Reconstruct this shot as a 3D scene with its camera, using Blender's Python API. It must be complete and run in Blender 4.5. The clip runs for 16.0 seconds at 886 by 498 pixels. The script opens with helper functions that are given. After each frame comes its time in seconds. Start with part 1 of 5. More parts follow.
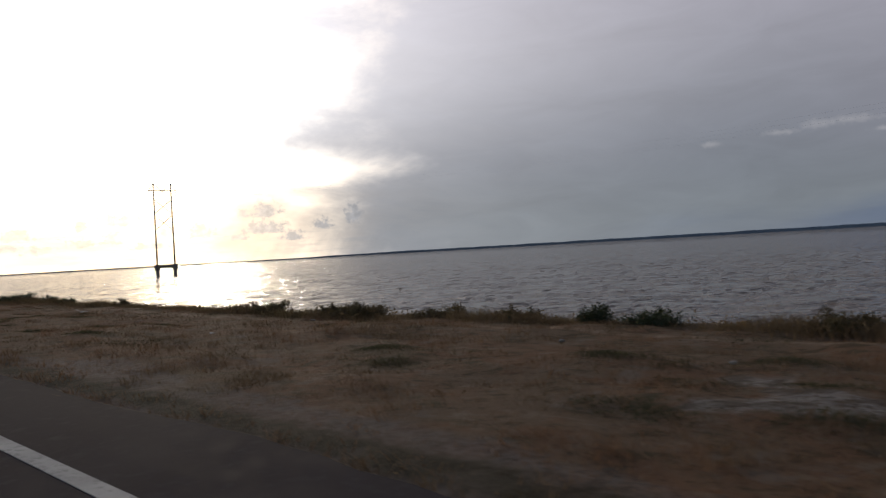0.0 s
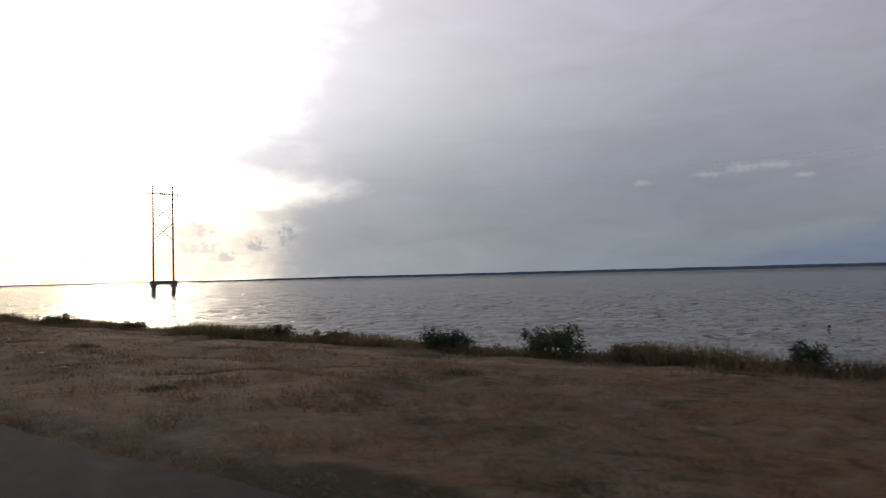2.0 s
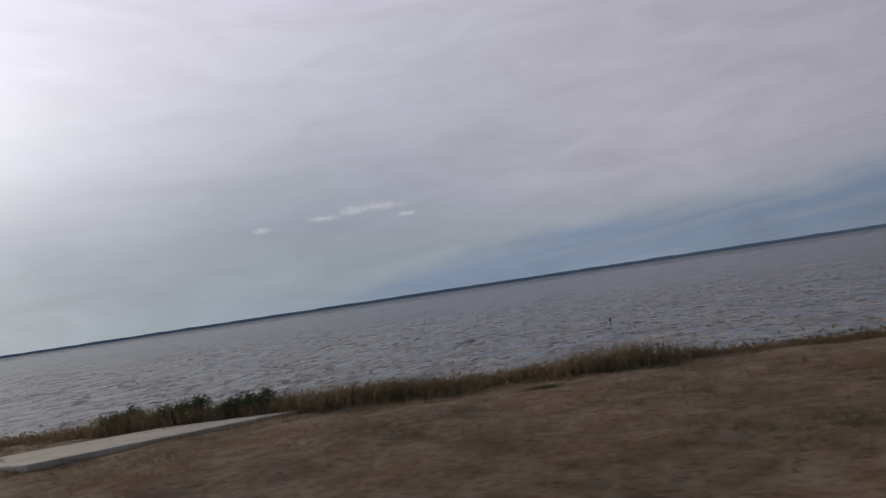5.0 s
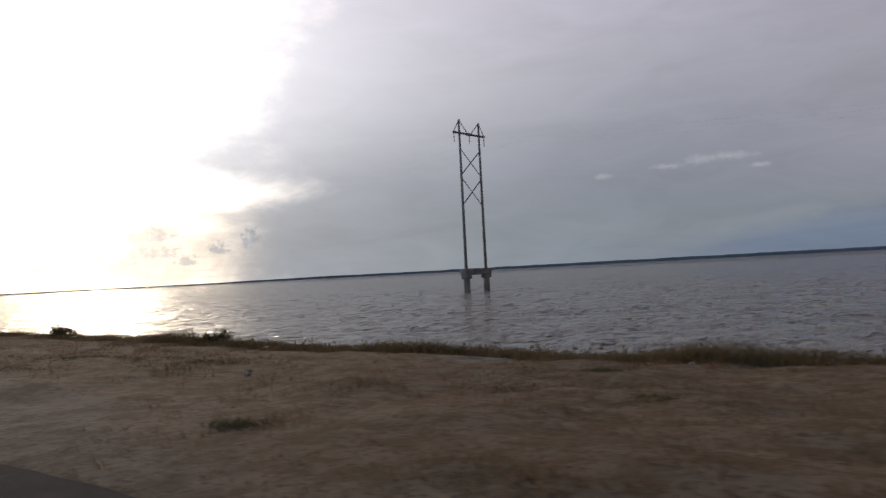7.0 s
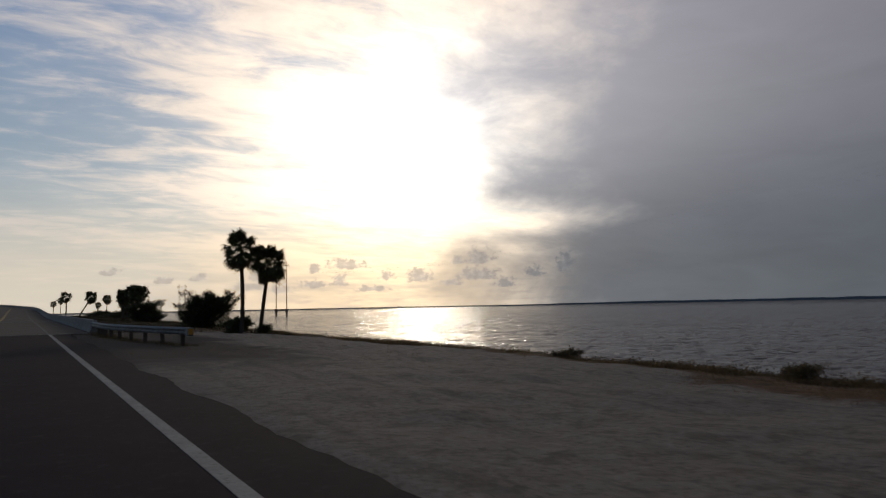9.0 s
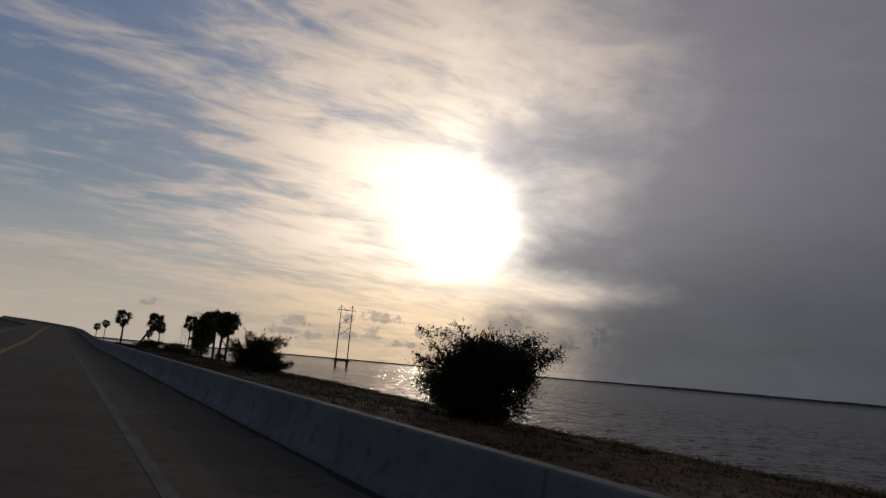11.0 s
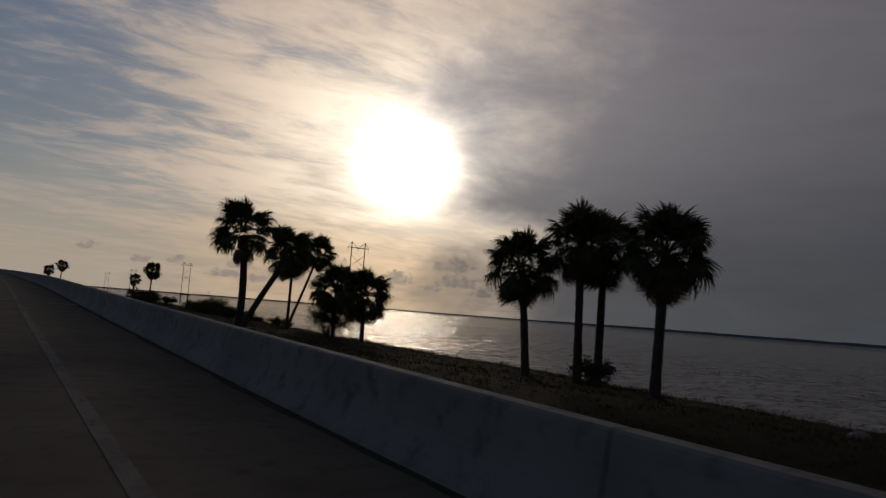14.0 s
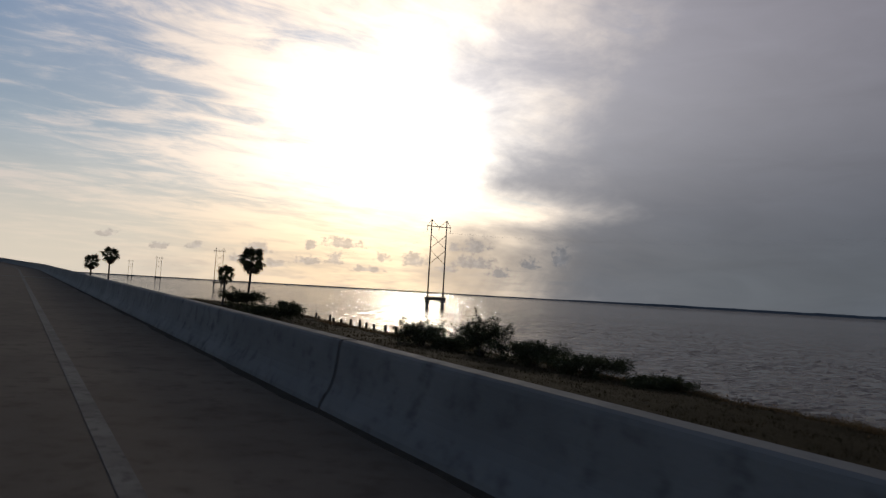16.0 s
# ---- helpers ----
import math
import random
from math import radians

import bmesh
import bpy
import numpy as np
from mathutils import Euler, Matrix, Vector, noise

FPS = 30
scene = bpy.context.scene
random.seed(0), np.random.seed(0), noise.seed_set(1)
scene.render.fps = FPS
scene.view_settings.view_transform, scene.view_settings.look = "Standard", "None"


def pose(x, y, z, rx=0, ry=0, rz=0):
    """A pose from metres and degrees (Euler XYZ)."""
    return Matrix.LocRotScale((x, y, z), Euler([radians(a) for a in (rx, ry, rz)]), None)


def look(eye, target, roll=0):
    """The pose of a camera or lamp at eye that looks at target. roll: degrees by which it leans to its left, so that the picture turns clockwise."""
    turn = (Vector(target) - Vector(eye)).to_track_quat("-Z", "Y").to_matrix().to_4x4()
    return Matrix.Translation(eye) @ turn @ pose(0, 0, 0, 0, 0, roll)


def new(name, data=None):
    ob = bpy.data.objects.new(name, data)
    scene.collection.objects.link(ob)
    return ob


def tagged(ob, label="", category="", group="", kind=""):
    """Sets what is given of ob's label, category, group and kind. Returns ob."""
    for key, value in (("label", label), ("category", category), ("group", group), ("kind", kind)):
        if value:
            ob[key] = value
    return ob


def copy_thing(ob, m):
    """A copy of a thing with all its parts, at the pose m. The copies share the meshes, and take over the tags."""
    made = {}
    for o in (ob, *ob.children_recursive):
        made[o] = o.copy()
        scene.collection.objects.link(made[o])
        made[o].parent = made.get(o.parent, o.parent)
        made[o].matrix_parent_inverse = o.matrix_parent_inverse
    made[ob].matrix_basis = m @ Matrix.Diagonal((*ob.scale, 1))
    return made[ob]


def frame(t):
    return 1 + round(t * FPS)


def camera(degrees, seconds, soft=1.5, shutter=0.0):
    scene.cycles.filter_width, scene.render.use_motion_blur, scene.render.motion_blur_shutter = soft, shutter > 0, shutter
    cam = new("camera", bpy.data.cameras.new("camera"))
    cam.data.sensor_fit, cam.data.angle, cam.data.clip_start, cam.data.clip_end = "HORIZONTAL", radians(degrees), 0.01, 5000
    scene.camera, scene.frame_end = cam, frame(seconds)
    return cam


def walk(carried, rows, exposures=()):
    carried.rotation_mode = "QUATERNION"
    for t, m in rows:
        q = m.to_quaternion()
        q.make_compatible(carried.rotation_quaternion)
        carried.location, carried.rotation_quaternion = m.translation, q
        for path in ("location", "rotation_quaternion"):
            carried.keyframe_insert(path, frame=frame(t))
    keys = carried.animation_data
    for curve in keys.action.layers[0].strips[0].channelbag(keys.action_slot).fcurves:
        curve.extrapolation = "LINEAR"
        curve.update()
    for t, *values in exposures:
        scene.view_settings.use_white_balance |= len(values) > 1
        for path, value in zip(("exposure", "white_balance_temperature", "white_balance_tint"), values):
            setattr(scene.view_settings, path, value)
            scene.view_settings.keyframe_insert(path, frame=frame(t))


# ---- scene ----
def turned(x, y, z, yaw, pitch, roll):
    """A camera pose: yaw clockwise from +Y, pitch up, roll to its left, in degrees."""
    return pose(x, y, z, 90 + pitch, 0, -yaw) @ pose(0, 0, 0, 0, 0, roll)


cam = camera(61.27, 16.0, soft=1.35, shutter=0.06)
PATH = [
    (0, turned(-0.862, 0.00, 3.756, 45.52, 0.09, -3.24)),
    (0.5, turned(-0.862, 11.31, 3.789, 43.16, -1.83, -4.36)),
    (1, turned(-0.873, 22.69, 3.799, 42.98, -2.35, -4.64)),
    (1.5, turned(-0.882, 34.16, 3.694, 47.84, 0.34, -2.92)),
    (2, turned(-0.850, 45.73, 3.806, 50.54, 2.03, -1.35)),
    (2.5, turned(-0.805, 57.39, 3.819, 52.10, 2.75, -0.68)),
    (3, turned(-0.761, 69.18, 3.830, 64.15, 2.72, -2.19)),
    (3.2, turned(-0.744, 73.91, 3.835, 71.89, 2.61, -0.07)),
    (5.3, turned(-0.597, 124.48, 3.893, 78.76, 3.18, -8.67)),
    (5.5, turned(-0.602, 129.39, 3.895, 76.22, 2.10, -7.42)),
    (6, turned(-0.623, 141.66, 3.914, 67.67, 5.60, -8.05)),
    (6.5, turned(-0.671, 154.08, 3.928, 65.86, 7.88, -6.61)),
    (7, turned(-0.745, 166.63, 3.935, 53.22, 1.73, -2.97)),
    (7.5, turned(-0.814, 179.30, 3.903, 46.92, -1.05, -2.41)),
    (8, turned(-0.819, 191.91, 3.918, 42.79, 2.63, -1.77)),
    (8.5, turned(-0.723, 204.69, 3.935, 37.54, 4.75, -1.72)),
    (9, turned(-0.553, 217.57, 4.007, 29.58, 4.38, -1.09)),
    (9.5, turned(-0.374, 230.54, 4.127, 22.54, 1.63, 0.81)),
    (10, turned(-0.244, 243.61, 4.145, 18.06, 4.15, 1.26)),
    (10.2, turned(-0.198, 248.86, 4.170, 21.89, 7.36, 4.15)),
    (12.3, turned(-0.149, 304.89, 4.500, 29.16, 9.15, 4.20)),
    (12.5, turned(-0.139, 310.32, 4.508, 24.44, 7.70, 3.45)),
    (13, turned(-0.114, 323.93, 4.627, 25.57, 8.40, 4.75)),
    (13.5, turned(-0.096, 337.70, 4.603, 29.22, 7.23, 4.53)),
    (14, turned(-0.002, 351.52, 4.814, 30.96, 4.89, 4.45)),
    (14.5, turned(0.105, 365.38, 5.099, 31.22, 4.57, 3.03)),
    (15, turned(0.170, 379.36, 5.332, 31.23, 3.61, 2.89)),
    (15.5, turned(0.218, 393.45, 5.643, 31.07, 3.38, 2.77)),
    (16, turned(0.255, 407.61, 5.920, 29.85, 3.34, 3.36)),
]
EXPOSURES = [
    # seconds, stops, white balance
    (0, -0.12, 6500, 10), (1.5, 0.13, 6500, 10), (2.5, 0.13, 6500, 10), (3.2, 0.25, 6500, 10), (5.5, 0.47, 6450, 8), (6.5, 0.22, 6450, 8),
    (7, 0.12, 6500, 10), (7.5, 0.25, 6550, 11), (8, 0.0, 6500, 10), (8.5, -0.65, 6450, 10), (9, -1.1, 6400, 10), (10, -1.15, 6300, 11),
    (12.3, -2.45, 6750, 14), (13.5, -2.4, 6750, 14), (14, -2.05, 6700, 13), (14.5, -1.68, 6500, 10), (15, -1.12, 6450, 10), (16, -1.08, 6400, 11),
]
walk(cam, PATH, EXPOSURES)

# ---------------------------------------------------------------- sky and sun
SUN_AZ, SUN_EL = 28.1, 11.2          # degrees, clockwise from the road's heading, and up


class Nodes:
    """Short forms for building node trees."""

    def __init__(self, tree):
        self.tree = tree
        tree.nodes.clear()

    def add(self, kind, **values):
        n = self.tree.nodes.new(kind)
        for key, value in values.items():
            setattr(n, key, value)
        return n

    def link(self, a, b):
        if isinstance(a, (int, float)):
            b.default_value = a
        elif isinstance(a, tuple):
            b.default_value = a if len(a) == len(b.default_value) else (*a, 1.0)
        else:
            self.tree.links.new(a, b)

    def math(self, op, a, b=0.0, c=0.0, clamp=False):
        n = self.add("ShaderNodeMath", operation=op, use_clamp=clamp)
        for s, v in zip(n.inputs, (a, b, c)):
            self.link(v, s)
        return n.outputs[0]

    def vmath(self, op, a, b=(0, 0, 0)):
        n = self.add("ShaderNodeVectorMath", operation=op)
        self.link(a, n.inputs[0])
        self.link(b, n.inputs[1])
        return n.outputs["Value"] if op in ("DOT_PRODUCT", "LENGTH") else n.outputs[0]

    def step(self, v, lo, hi, a=0.0, b=1.0):
        n = self.add("ShaderNodeMapRange", interpolation_type="SMOOTHSTEP")
        for s, w in zip(n.inputs, (v, lo, hi, a, b)):
            self.link(w, s)
        return n.outputs[0]

    def mix(self, f, a, b, kind="MIX"):
        n = self.add("ShaderNodeMix", data_type="RGBA", blend_type=kind, clamp_factor=True)
        self.link(f, n.inputs[0])
        self.link(a, n.inputs[6])
        self.link(b, n.inputs[7])
        return n.outputs[2]

    def noise(self, vec, scale, detail=4.0, rough=0.55, distort=0.0):
        n = self.add("ShaderNodeTexNoise")
        if vec is not None:
            self.link(vec, n.inputs["Vector"])
        for key, v in (("Scale", scale), ("Detail", detail), ("Roughness", rough), ("Distortion", distort)):
            n.inputs[key].default_value = v
        return n.outputs["Fac"]

    def combine(self, x, y, z):
        n = self.add("ShaderNodeCombineXYZ")
        for s, v in zip(n.inputs, (x, y, z)):
            self.link(v, s)
        return n.outputs[0]

    def split(self, v):
        n = self.add("ShaderNodeSeparateXYZ")
        self.link(v, n.inputs[0])
        return n.outputs


def build_sky():
    world = bpy.data.worlds.new("sky")
    scene.world = world
    world.use_nodes = True
    k = Nodes(world.node_tree)
    d = k.vmath("NORMALIZE", k.add("ShaderNodeTexCoord").outputs["Generated"])
    dx, dy, dz = k.split(d)
    az = k.math("MULTIPLY", k.math("ARCTAN2", dx, dy), 180 / math.pi)
    el = k.math("MULTIPLY", k.math("ARCSINE", dz), 180 / math.pi)
    a, e = radians(SUN_AZ), radians(SUN_EL)
    sun = (math.sin(a) * math.cos(e), math.cos(a) * math.cos(e), math.sin(e))
    theta = k.math("MULTIPLY", k.math("ARCCOSINE", k.math("MINIMUM", k.vmath("DOT_PRODUCT", d, sun), 0.99999)), 180 / math.pi)

    # clear air, deeper overhead and paler low down
    air = k.add("ShaderNodeTexSky", sky_type="NISHITA", sun_disc=False, sun_elevation=e, sun_rotation=a,
                air_density=1.0, dust_density=1.0, ozone_density=2.0)
    blue = k.mix(k.step(el, 2.0, 24.0), (7.2, 9.0, 9.9), (3.1, 5.2, 8.9))
    clear = k.mix(0.15, blue, k.mix(1.0, air.outputs[0], (0.34, 0.34, 0.36), "MULTIPLY"))

    # high streaky cloud, on a flat layer seen in perspective
    lift = k.math("ADD", k.math("MAXIMUM", dz, 0.0), 0.16)
    flat = k.combine(k.math("DIVIDE", dx, lift), k.math("DIVIDE", dy, lift), 0.0)
    turn = k.add("ShaderNodeMapping")
    k.link(flat, turn.inputs[0])
    turn.inputs["Rotation"].default_value = (0, 0, radians(62))
    turn.inputs["Scale"].default_value = (1.0, 2.3, 1.0)
    streak = k.noise(turn.outputs[0], 1.1, 9.0, 0.58, 0.35)
    wisps = k.noise(turn.outputs[0], 3.6, 8.0, 0.62, 0.5)
    broad = k.noise(flat, 0.6, 4.0, 0.5, 0.2)
    dome = k.combine(k.math("MULTIPLY", az, 0.05), k.math("MULTIPLY", el, 0.11), 3.0)
    soft = k.noise(dome, 1.6, 6.0, 0.55, 0.4)

    # thin cirrus in the west
    mixed = k.math("ADD", k.math("MULTIPLY", streak, 0.5), k.math("MULTIPLY", wisps, 0.5))
    thin = k.step(k.math("ADD", mixed, k.step(az, -12.0, 30.0, -0.07, 0.13)), 0.44, 0.62)
    cirrus = k.mix(k.step(theta, 8.0, 34.0), (15.0, 12.4, 10.0), (10.4, 9.9, 10.2))
    west = k.mix(k.math("MULTIPLY", thin, 0.85), clear, cirrus)
    texture = k.step(k.math("ADD", k.math("MULTIPLY", mixed, 0.7), k.math("MULTIPLY", soft, 0.3)), 0.38, 0.62, 0.62, 1.38)
    halo = k.math("MULTIPLY", k.math("MULTIPLY", k.math("EXPONENT", k.math("DIVIDE", theta, -8.2)), 60.0), texture)
    core = k.math("MULTIPLY", k.math("EXPONENT", k.math("MULTIPLY", k.math("POWER", k.math("DIVIDE", theta, 2.6), 2.0), -1.0)), 260.0)
    warm = k.mix(k.step(theta, 3.0, 16.0), (1.0, 0.90, 0.72), (1.0, 0.81, 0.60))
    warm = k.mix(k.step(el, 8.0, 2.5), warm, (1.08, 0.80, 0.46))
    lit = k.mix(1.0, warm, k.math("ADD", halo, core), "MULTIPLY")

    # the closed grey cloud deck in the north
    deck = k.mix(k.step(el, 4.0, 26.0), (2.10, 2.32, 2.80), (4.35, 4.15, 5.0))
    deck = k.mix(k.step(az, 66.0, 100.0), deck, (3.5, 3.35, 3.95))
    low = k.math("MULTIPLY", k.step(el, 8.0, 1.0), k.step(az, 30.0, 52.0))
    deck = k.mix(low, deck, (2.35, 2.65, 3.0))
    tilt = k.math("SUBTRACT", el, k.math("MULTIPLY", k.math("SUBTRACT", az, 60.0), 0.07))
    storm = k.math("MULTIPLY", k.step(k.math("ADD", tilt, k.math("MULTIPLY", soft, 5.0)), 4.1, 2.0), k.step(az, 53.0, 78.0))
    layers = k.noise(k.combine(k.math("MULTIPLY", az, 0.05), k.math("MULTIPLY", k.math("SUBTRACT", el, k.math("MULTIPLY", az, 0.085)), 0.9), 2.0), 1.4, 5.0, 0.55, 0.3)
    deck = k.mix(k.math("MULTIPLY", storm, k.step(layers, 0.34, 0.60, 0.62, 0.95)), deck, (1.62, 2.06, 2.92))
    mottle = k.noise(k.combine(k.math("MULTIPLY", az, 0.09), k.math("MULTIPLY", el, 0.30), 8.0), 1.5, 7.0, 0.58, 0.6)
    shade = k.math("ADD", k.math("MULTIPLY", k.math("SUBTRACT", mottle, 0.5), 0.34), 0.84, k.math("MULTIPLY", k.math("ADD", k.math("MULTIPLY", broad, 0.35), k.math("MULTIPLY", soft, 0.65)), 0.34))
    deck = k.mix(1.0, k.mix(1.0, deck, shade, "MULTIPLY"), (0.99, 1.0, 1.0), "MULTIPLY")
    far_glow = k.math("MULTIPLY", k.math("MULTIPLY", k.math("EXPONENT", k.math("DIVIDE", theta, -16.0)), 12.5), k.step(el, 2.0, 16.0, 0.26, 1.0))
    deck = k.mix(1.0, deck, k.mix(1.0, (1.0, 0.965, 0.975), far_glow, "MULTIPLY"), "ADD")

    # the deck's ragged edge beside the sun
    edge = k.math("ADD", az, k.math("ADD", k.math("MULTIPLY", k.math("SUBTRACT", soft, 0.5), 22.0), k.math("MULTIPLY", k.math("SUBTRACT", mixed, 0.5), 8.0)))
    edge = k.math("SUBTRACT", edge, k.step(el, 6.0, 1.0, 0.0, 2.0))
    edge = k.math("SUBTRACT", edge, k.step(el, 10.0, 24.0, 0.0, 3.0))
    finger = k.noise(k.combine(k.math("MULTIPLY", az, 0.085), k.math("MULTIPLY", el, 0.17), 1.0), 1.3, 7.0, 0.6, 0.25)
    edge = k.math("ADD", edge, k.math("MULTIPLY", k.math("SUBTRACT", finger, 0.5), 26.0))

    def swell(value, caz, cel, waz, wel, amount):
        qx = k.math("DIVIDE", k.math("SUBTRACT", az, caz), waz)
        qy = k.math("DIVIDE", k.math("SUBTRACT", el, cel), wel)
        near = k.math("EXPONENT", k.math("MULTIPLY", k.math("ADD", k.math("MULTIPLY", qx, qx), k.math("MULTIPLY", qy, qy)), -1.0))
        return k.math("ADD", value, k.math("MULTIPLY", near, amount))
    edge = swell(edge, 39.0, 6.3, 6.0, 0.9, -6.0)
    edge = swell(edge, 37.0, 9.0, 4.0, 1.0, 5.0)
    edge = swell(edge, 34.0, 17.5, 6.0, 1.3, 2.5)
    edge = swell(edge, 41.0, 21.0, 7.0, 3.0, -6.0)
    bank = k.step(edge, 23.0, 43.5)
    bright, dull = k.split(k.mix(1.0, west, lit, "ADD")), k.split(k.mix(1.0, k.mix(1.0, deck, k.mix(1.0, lit, (0.04, 0.04, 0.04), "MULTIPLY"), "ADD"), k.mix(1.0, warm, k.math("MULTIPLY", core, 0.5), "MULTIPLY"), "ADD"))
    rest = k.math("SUBTRACT", 1.0, bank)
    cloudy = k.combine(*[k.math("MULTIPLY", k.math("POWER", p, rest), k.math("POWER", q, bank)) for p, q in zip(bright, dull)])

    # pale band over the western horizon
    band = k.math("MULTIPLY", k.step(el, 11.0, 0.5), k.step(az, 42.0, 24.0))
    cloudy = k.mix(k.math("MULTIPLY", band, k.step(az, 8.0, 26.0, 0.72, 0.55)), cloudy, k.mix(k.step(az, 6.0, 24.0), (17.5, 14.8, 11.2), (21.0, 15.0, 8.6)))

    # small heaped clouds low over the water
    puff_noise = k.noise(k.combine(k.math("MULTIPLY", az, 0.75), k.math("MULTIPLY", el, 0.85), 0.0), 2.4, 6.0, 0.6, 0.1)
    total = None
    for paz, pel, pw, ph in ((22.3, 3.15, 1.9, 0.34), (19.8, 2.85, 0.6, 0.32), (21.7, 1.95, 0.7, 0.45), (19.6, 1.72, 1.3, 0.26), (15.8, 2.3, 1.3, 0.42), (15.0, 1.6, 1.5, 0.28), (5.6, 2.7, 0.9, 0.2),
                             (11.6, 2.3, 0.8, 0.22), (25.2, 2.25, 0.7, 0.28), (27.7, 2.2, 1.1, 0.5), (30.7, 3.35, 0.6, 0.3), (32.3, 3.45, 1.4, 0.45), (32.2, 2.25, 2.0, 0.42), (36.5, 2.35, 0.9, 0.35),
                             (38.8, 2.85, 0.8, 0.65), (34.3, 1.6, 1.2, 0.3), (24.1, 1.35, 1.6, 0.2), (30.1, 1.75, 1.0, 0.25), (9.1, 2.1, 0.7, 0.25), (17.3, 1.3, 1.4, 0.25)):
        qx = k.math("DIVIDE", k.math("SUBTRACT", az, paz), pw * 0.9)
        rise = k.math("SUBTRACT", el, pel)
        qy = k.math("MAXIMUM", k.math("DIVIDE", rise, ph * 1.9), k.math("DIVIDE", rise, ph * -0.7))
        r = k.math("SQRT", k.math("ADD", k.math("MULTIPLY", qx, qx), k.math("MULTIPLY", qy, qy)))
        v = k.math("SUBTRACT", 1.0, r)
        total = v if total is None else k.math("MAXIMUM", total, v)
    puffs = k.step(k.math("ADD", total, k.math("MULTIPLY", k.math("SUBTRACT", puff_noise, 0.5), 3.2)), -0.15, 0.55)
    puffs = k.math("MULTIPLY", puffs, k.step(total, -0.9, 0.0))
    puff_colour = k.mix(k.step(az, 29.0, 37.0), (10.2, 9.0, 8.0), (3.5, 3.65, 4.0))
    puff_colour = k.mix(1.0, puff_colour, k.step(puff_noise, 0.30, 0.70, 1.25, 0.85), "MULTIPLY")
    haze_row = k.noise(k.combine(k.math("MULTIPLY", az, 0.16), k.math("MULTIPLY", el, 0.9), 5.0), 1.6, 6.0, 0.6)
    haze_row = k.math("MULTIPLY", k.math("MULTIPLY", k.step(haze_row, 0.42, 0.62), k.step(el, 3.4, 1.2)), k.step(az, 2.0, 14.0))
    cloudy = k.mix(k.math("MULTIPLY", haze_row, k.step(az, 46.0, 34.0, 0.0, 0.45)), cloudy, k.mix(k.step(az, 30.0, 38.0), (11.0, 9.4, 8.0), (3.2, 3.4, 3.7)))
    cloudy = k.mix(k.math("MULTIPLY", puffs, 0.68), cloudy, puff_colour)
    white = None
    for paz, pel, pw, ph in ((70.2, 6.85, 1.2, 0.26), (72.4, 7.15, 0.9, 0.4), (74.4, 7.2, 1.9, 0.32), (76.5, 6.4, 0.9, 0.2), (65.6, 6.45, 0.8, 0.25)):
        qx = k.math("DIVIDE", k.math("SUBTRACT", az, paz), pw)
        qy = k.math("DIVIDE", k.math("SUBTRACT", el, pel), ph)
        v = k.math("SUBTRACT", 1.0, k.math("SQRT", k.math("ADD", k.math("MULTIPLY", qx, qx), k.math("MULTIPLY", qy, qy))))
        white = v if white is None else k.math("MAXIMUM", white, v)
    white = k.step(k.math("ADD", white, k.math("MULTIPLY", k.math("SUBTRACT", puff_noise, 0.5), 2.0)), -0.3, 1.2)
    cloudy = k.mix(k.math("MULTIPLY", white, 0.34), cloudy, (5.4, 5.3, 5.5))

    # added dimming, overhead and away from the sun, mostly unseen: darkens the ground
    dim = k.math("MULTIPLY", k.step(el, 22.0, 60.0, 1.0, 0.40), k.step(theta, 55.0, 125.0, 1.0, 0.50))
    cloudy = k.mix(1.0, cloudy, dim, "MULTIPLY")

    back = k.add("ShaderNodeBackground")
    k.link(cloudy, back.inputs["Color"])
    back.inputs["Strength"].default_value = 0.1
    k.link(back.outputs[0], k.add("ShaderNodeOutputWorld").inputs["Surface"])


build_sky()
sun_data = bpy.data.lights.new("sun", "SUN")
sun_data.energy, sun_data.angle, sun_data.color = 1.0, radians(4.0), (1.0, 0.86, 0.66)
sun_lamp = new("sun", sun_data)
sun_lamp.matrix_world = look((0, 0, 0), (-math.sin(radians(SUN_AZ)) * math.cos(radians(SUN_EL)),
                                         -math.cos(radians(SUN_AZ)) * math.cos(radians(SUN_EL)), -math.sin(radians(SUN_EL))))


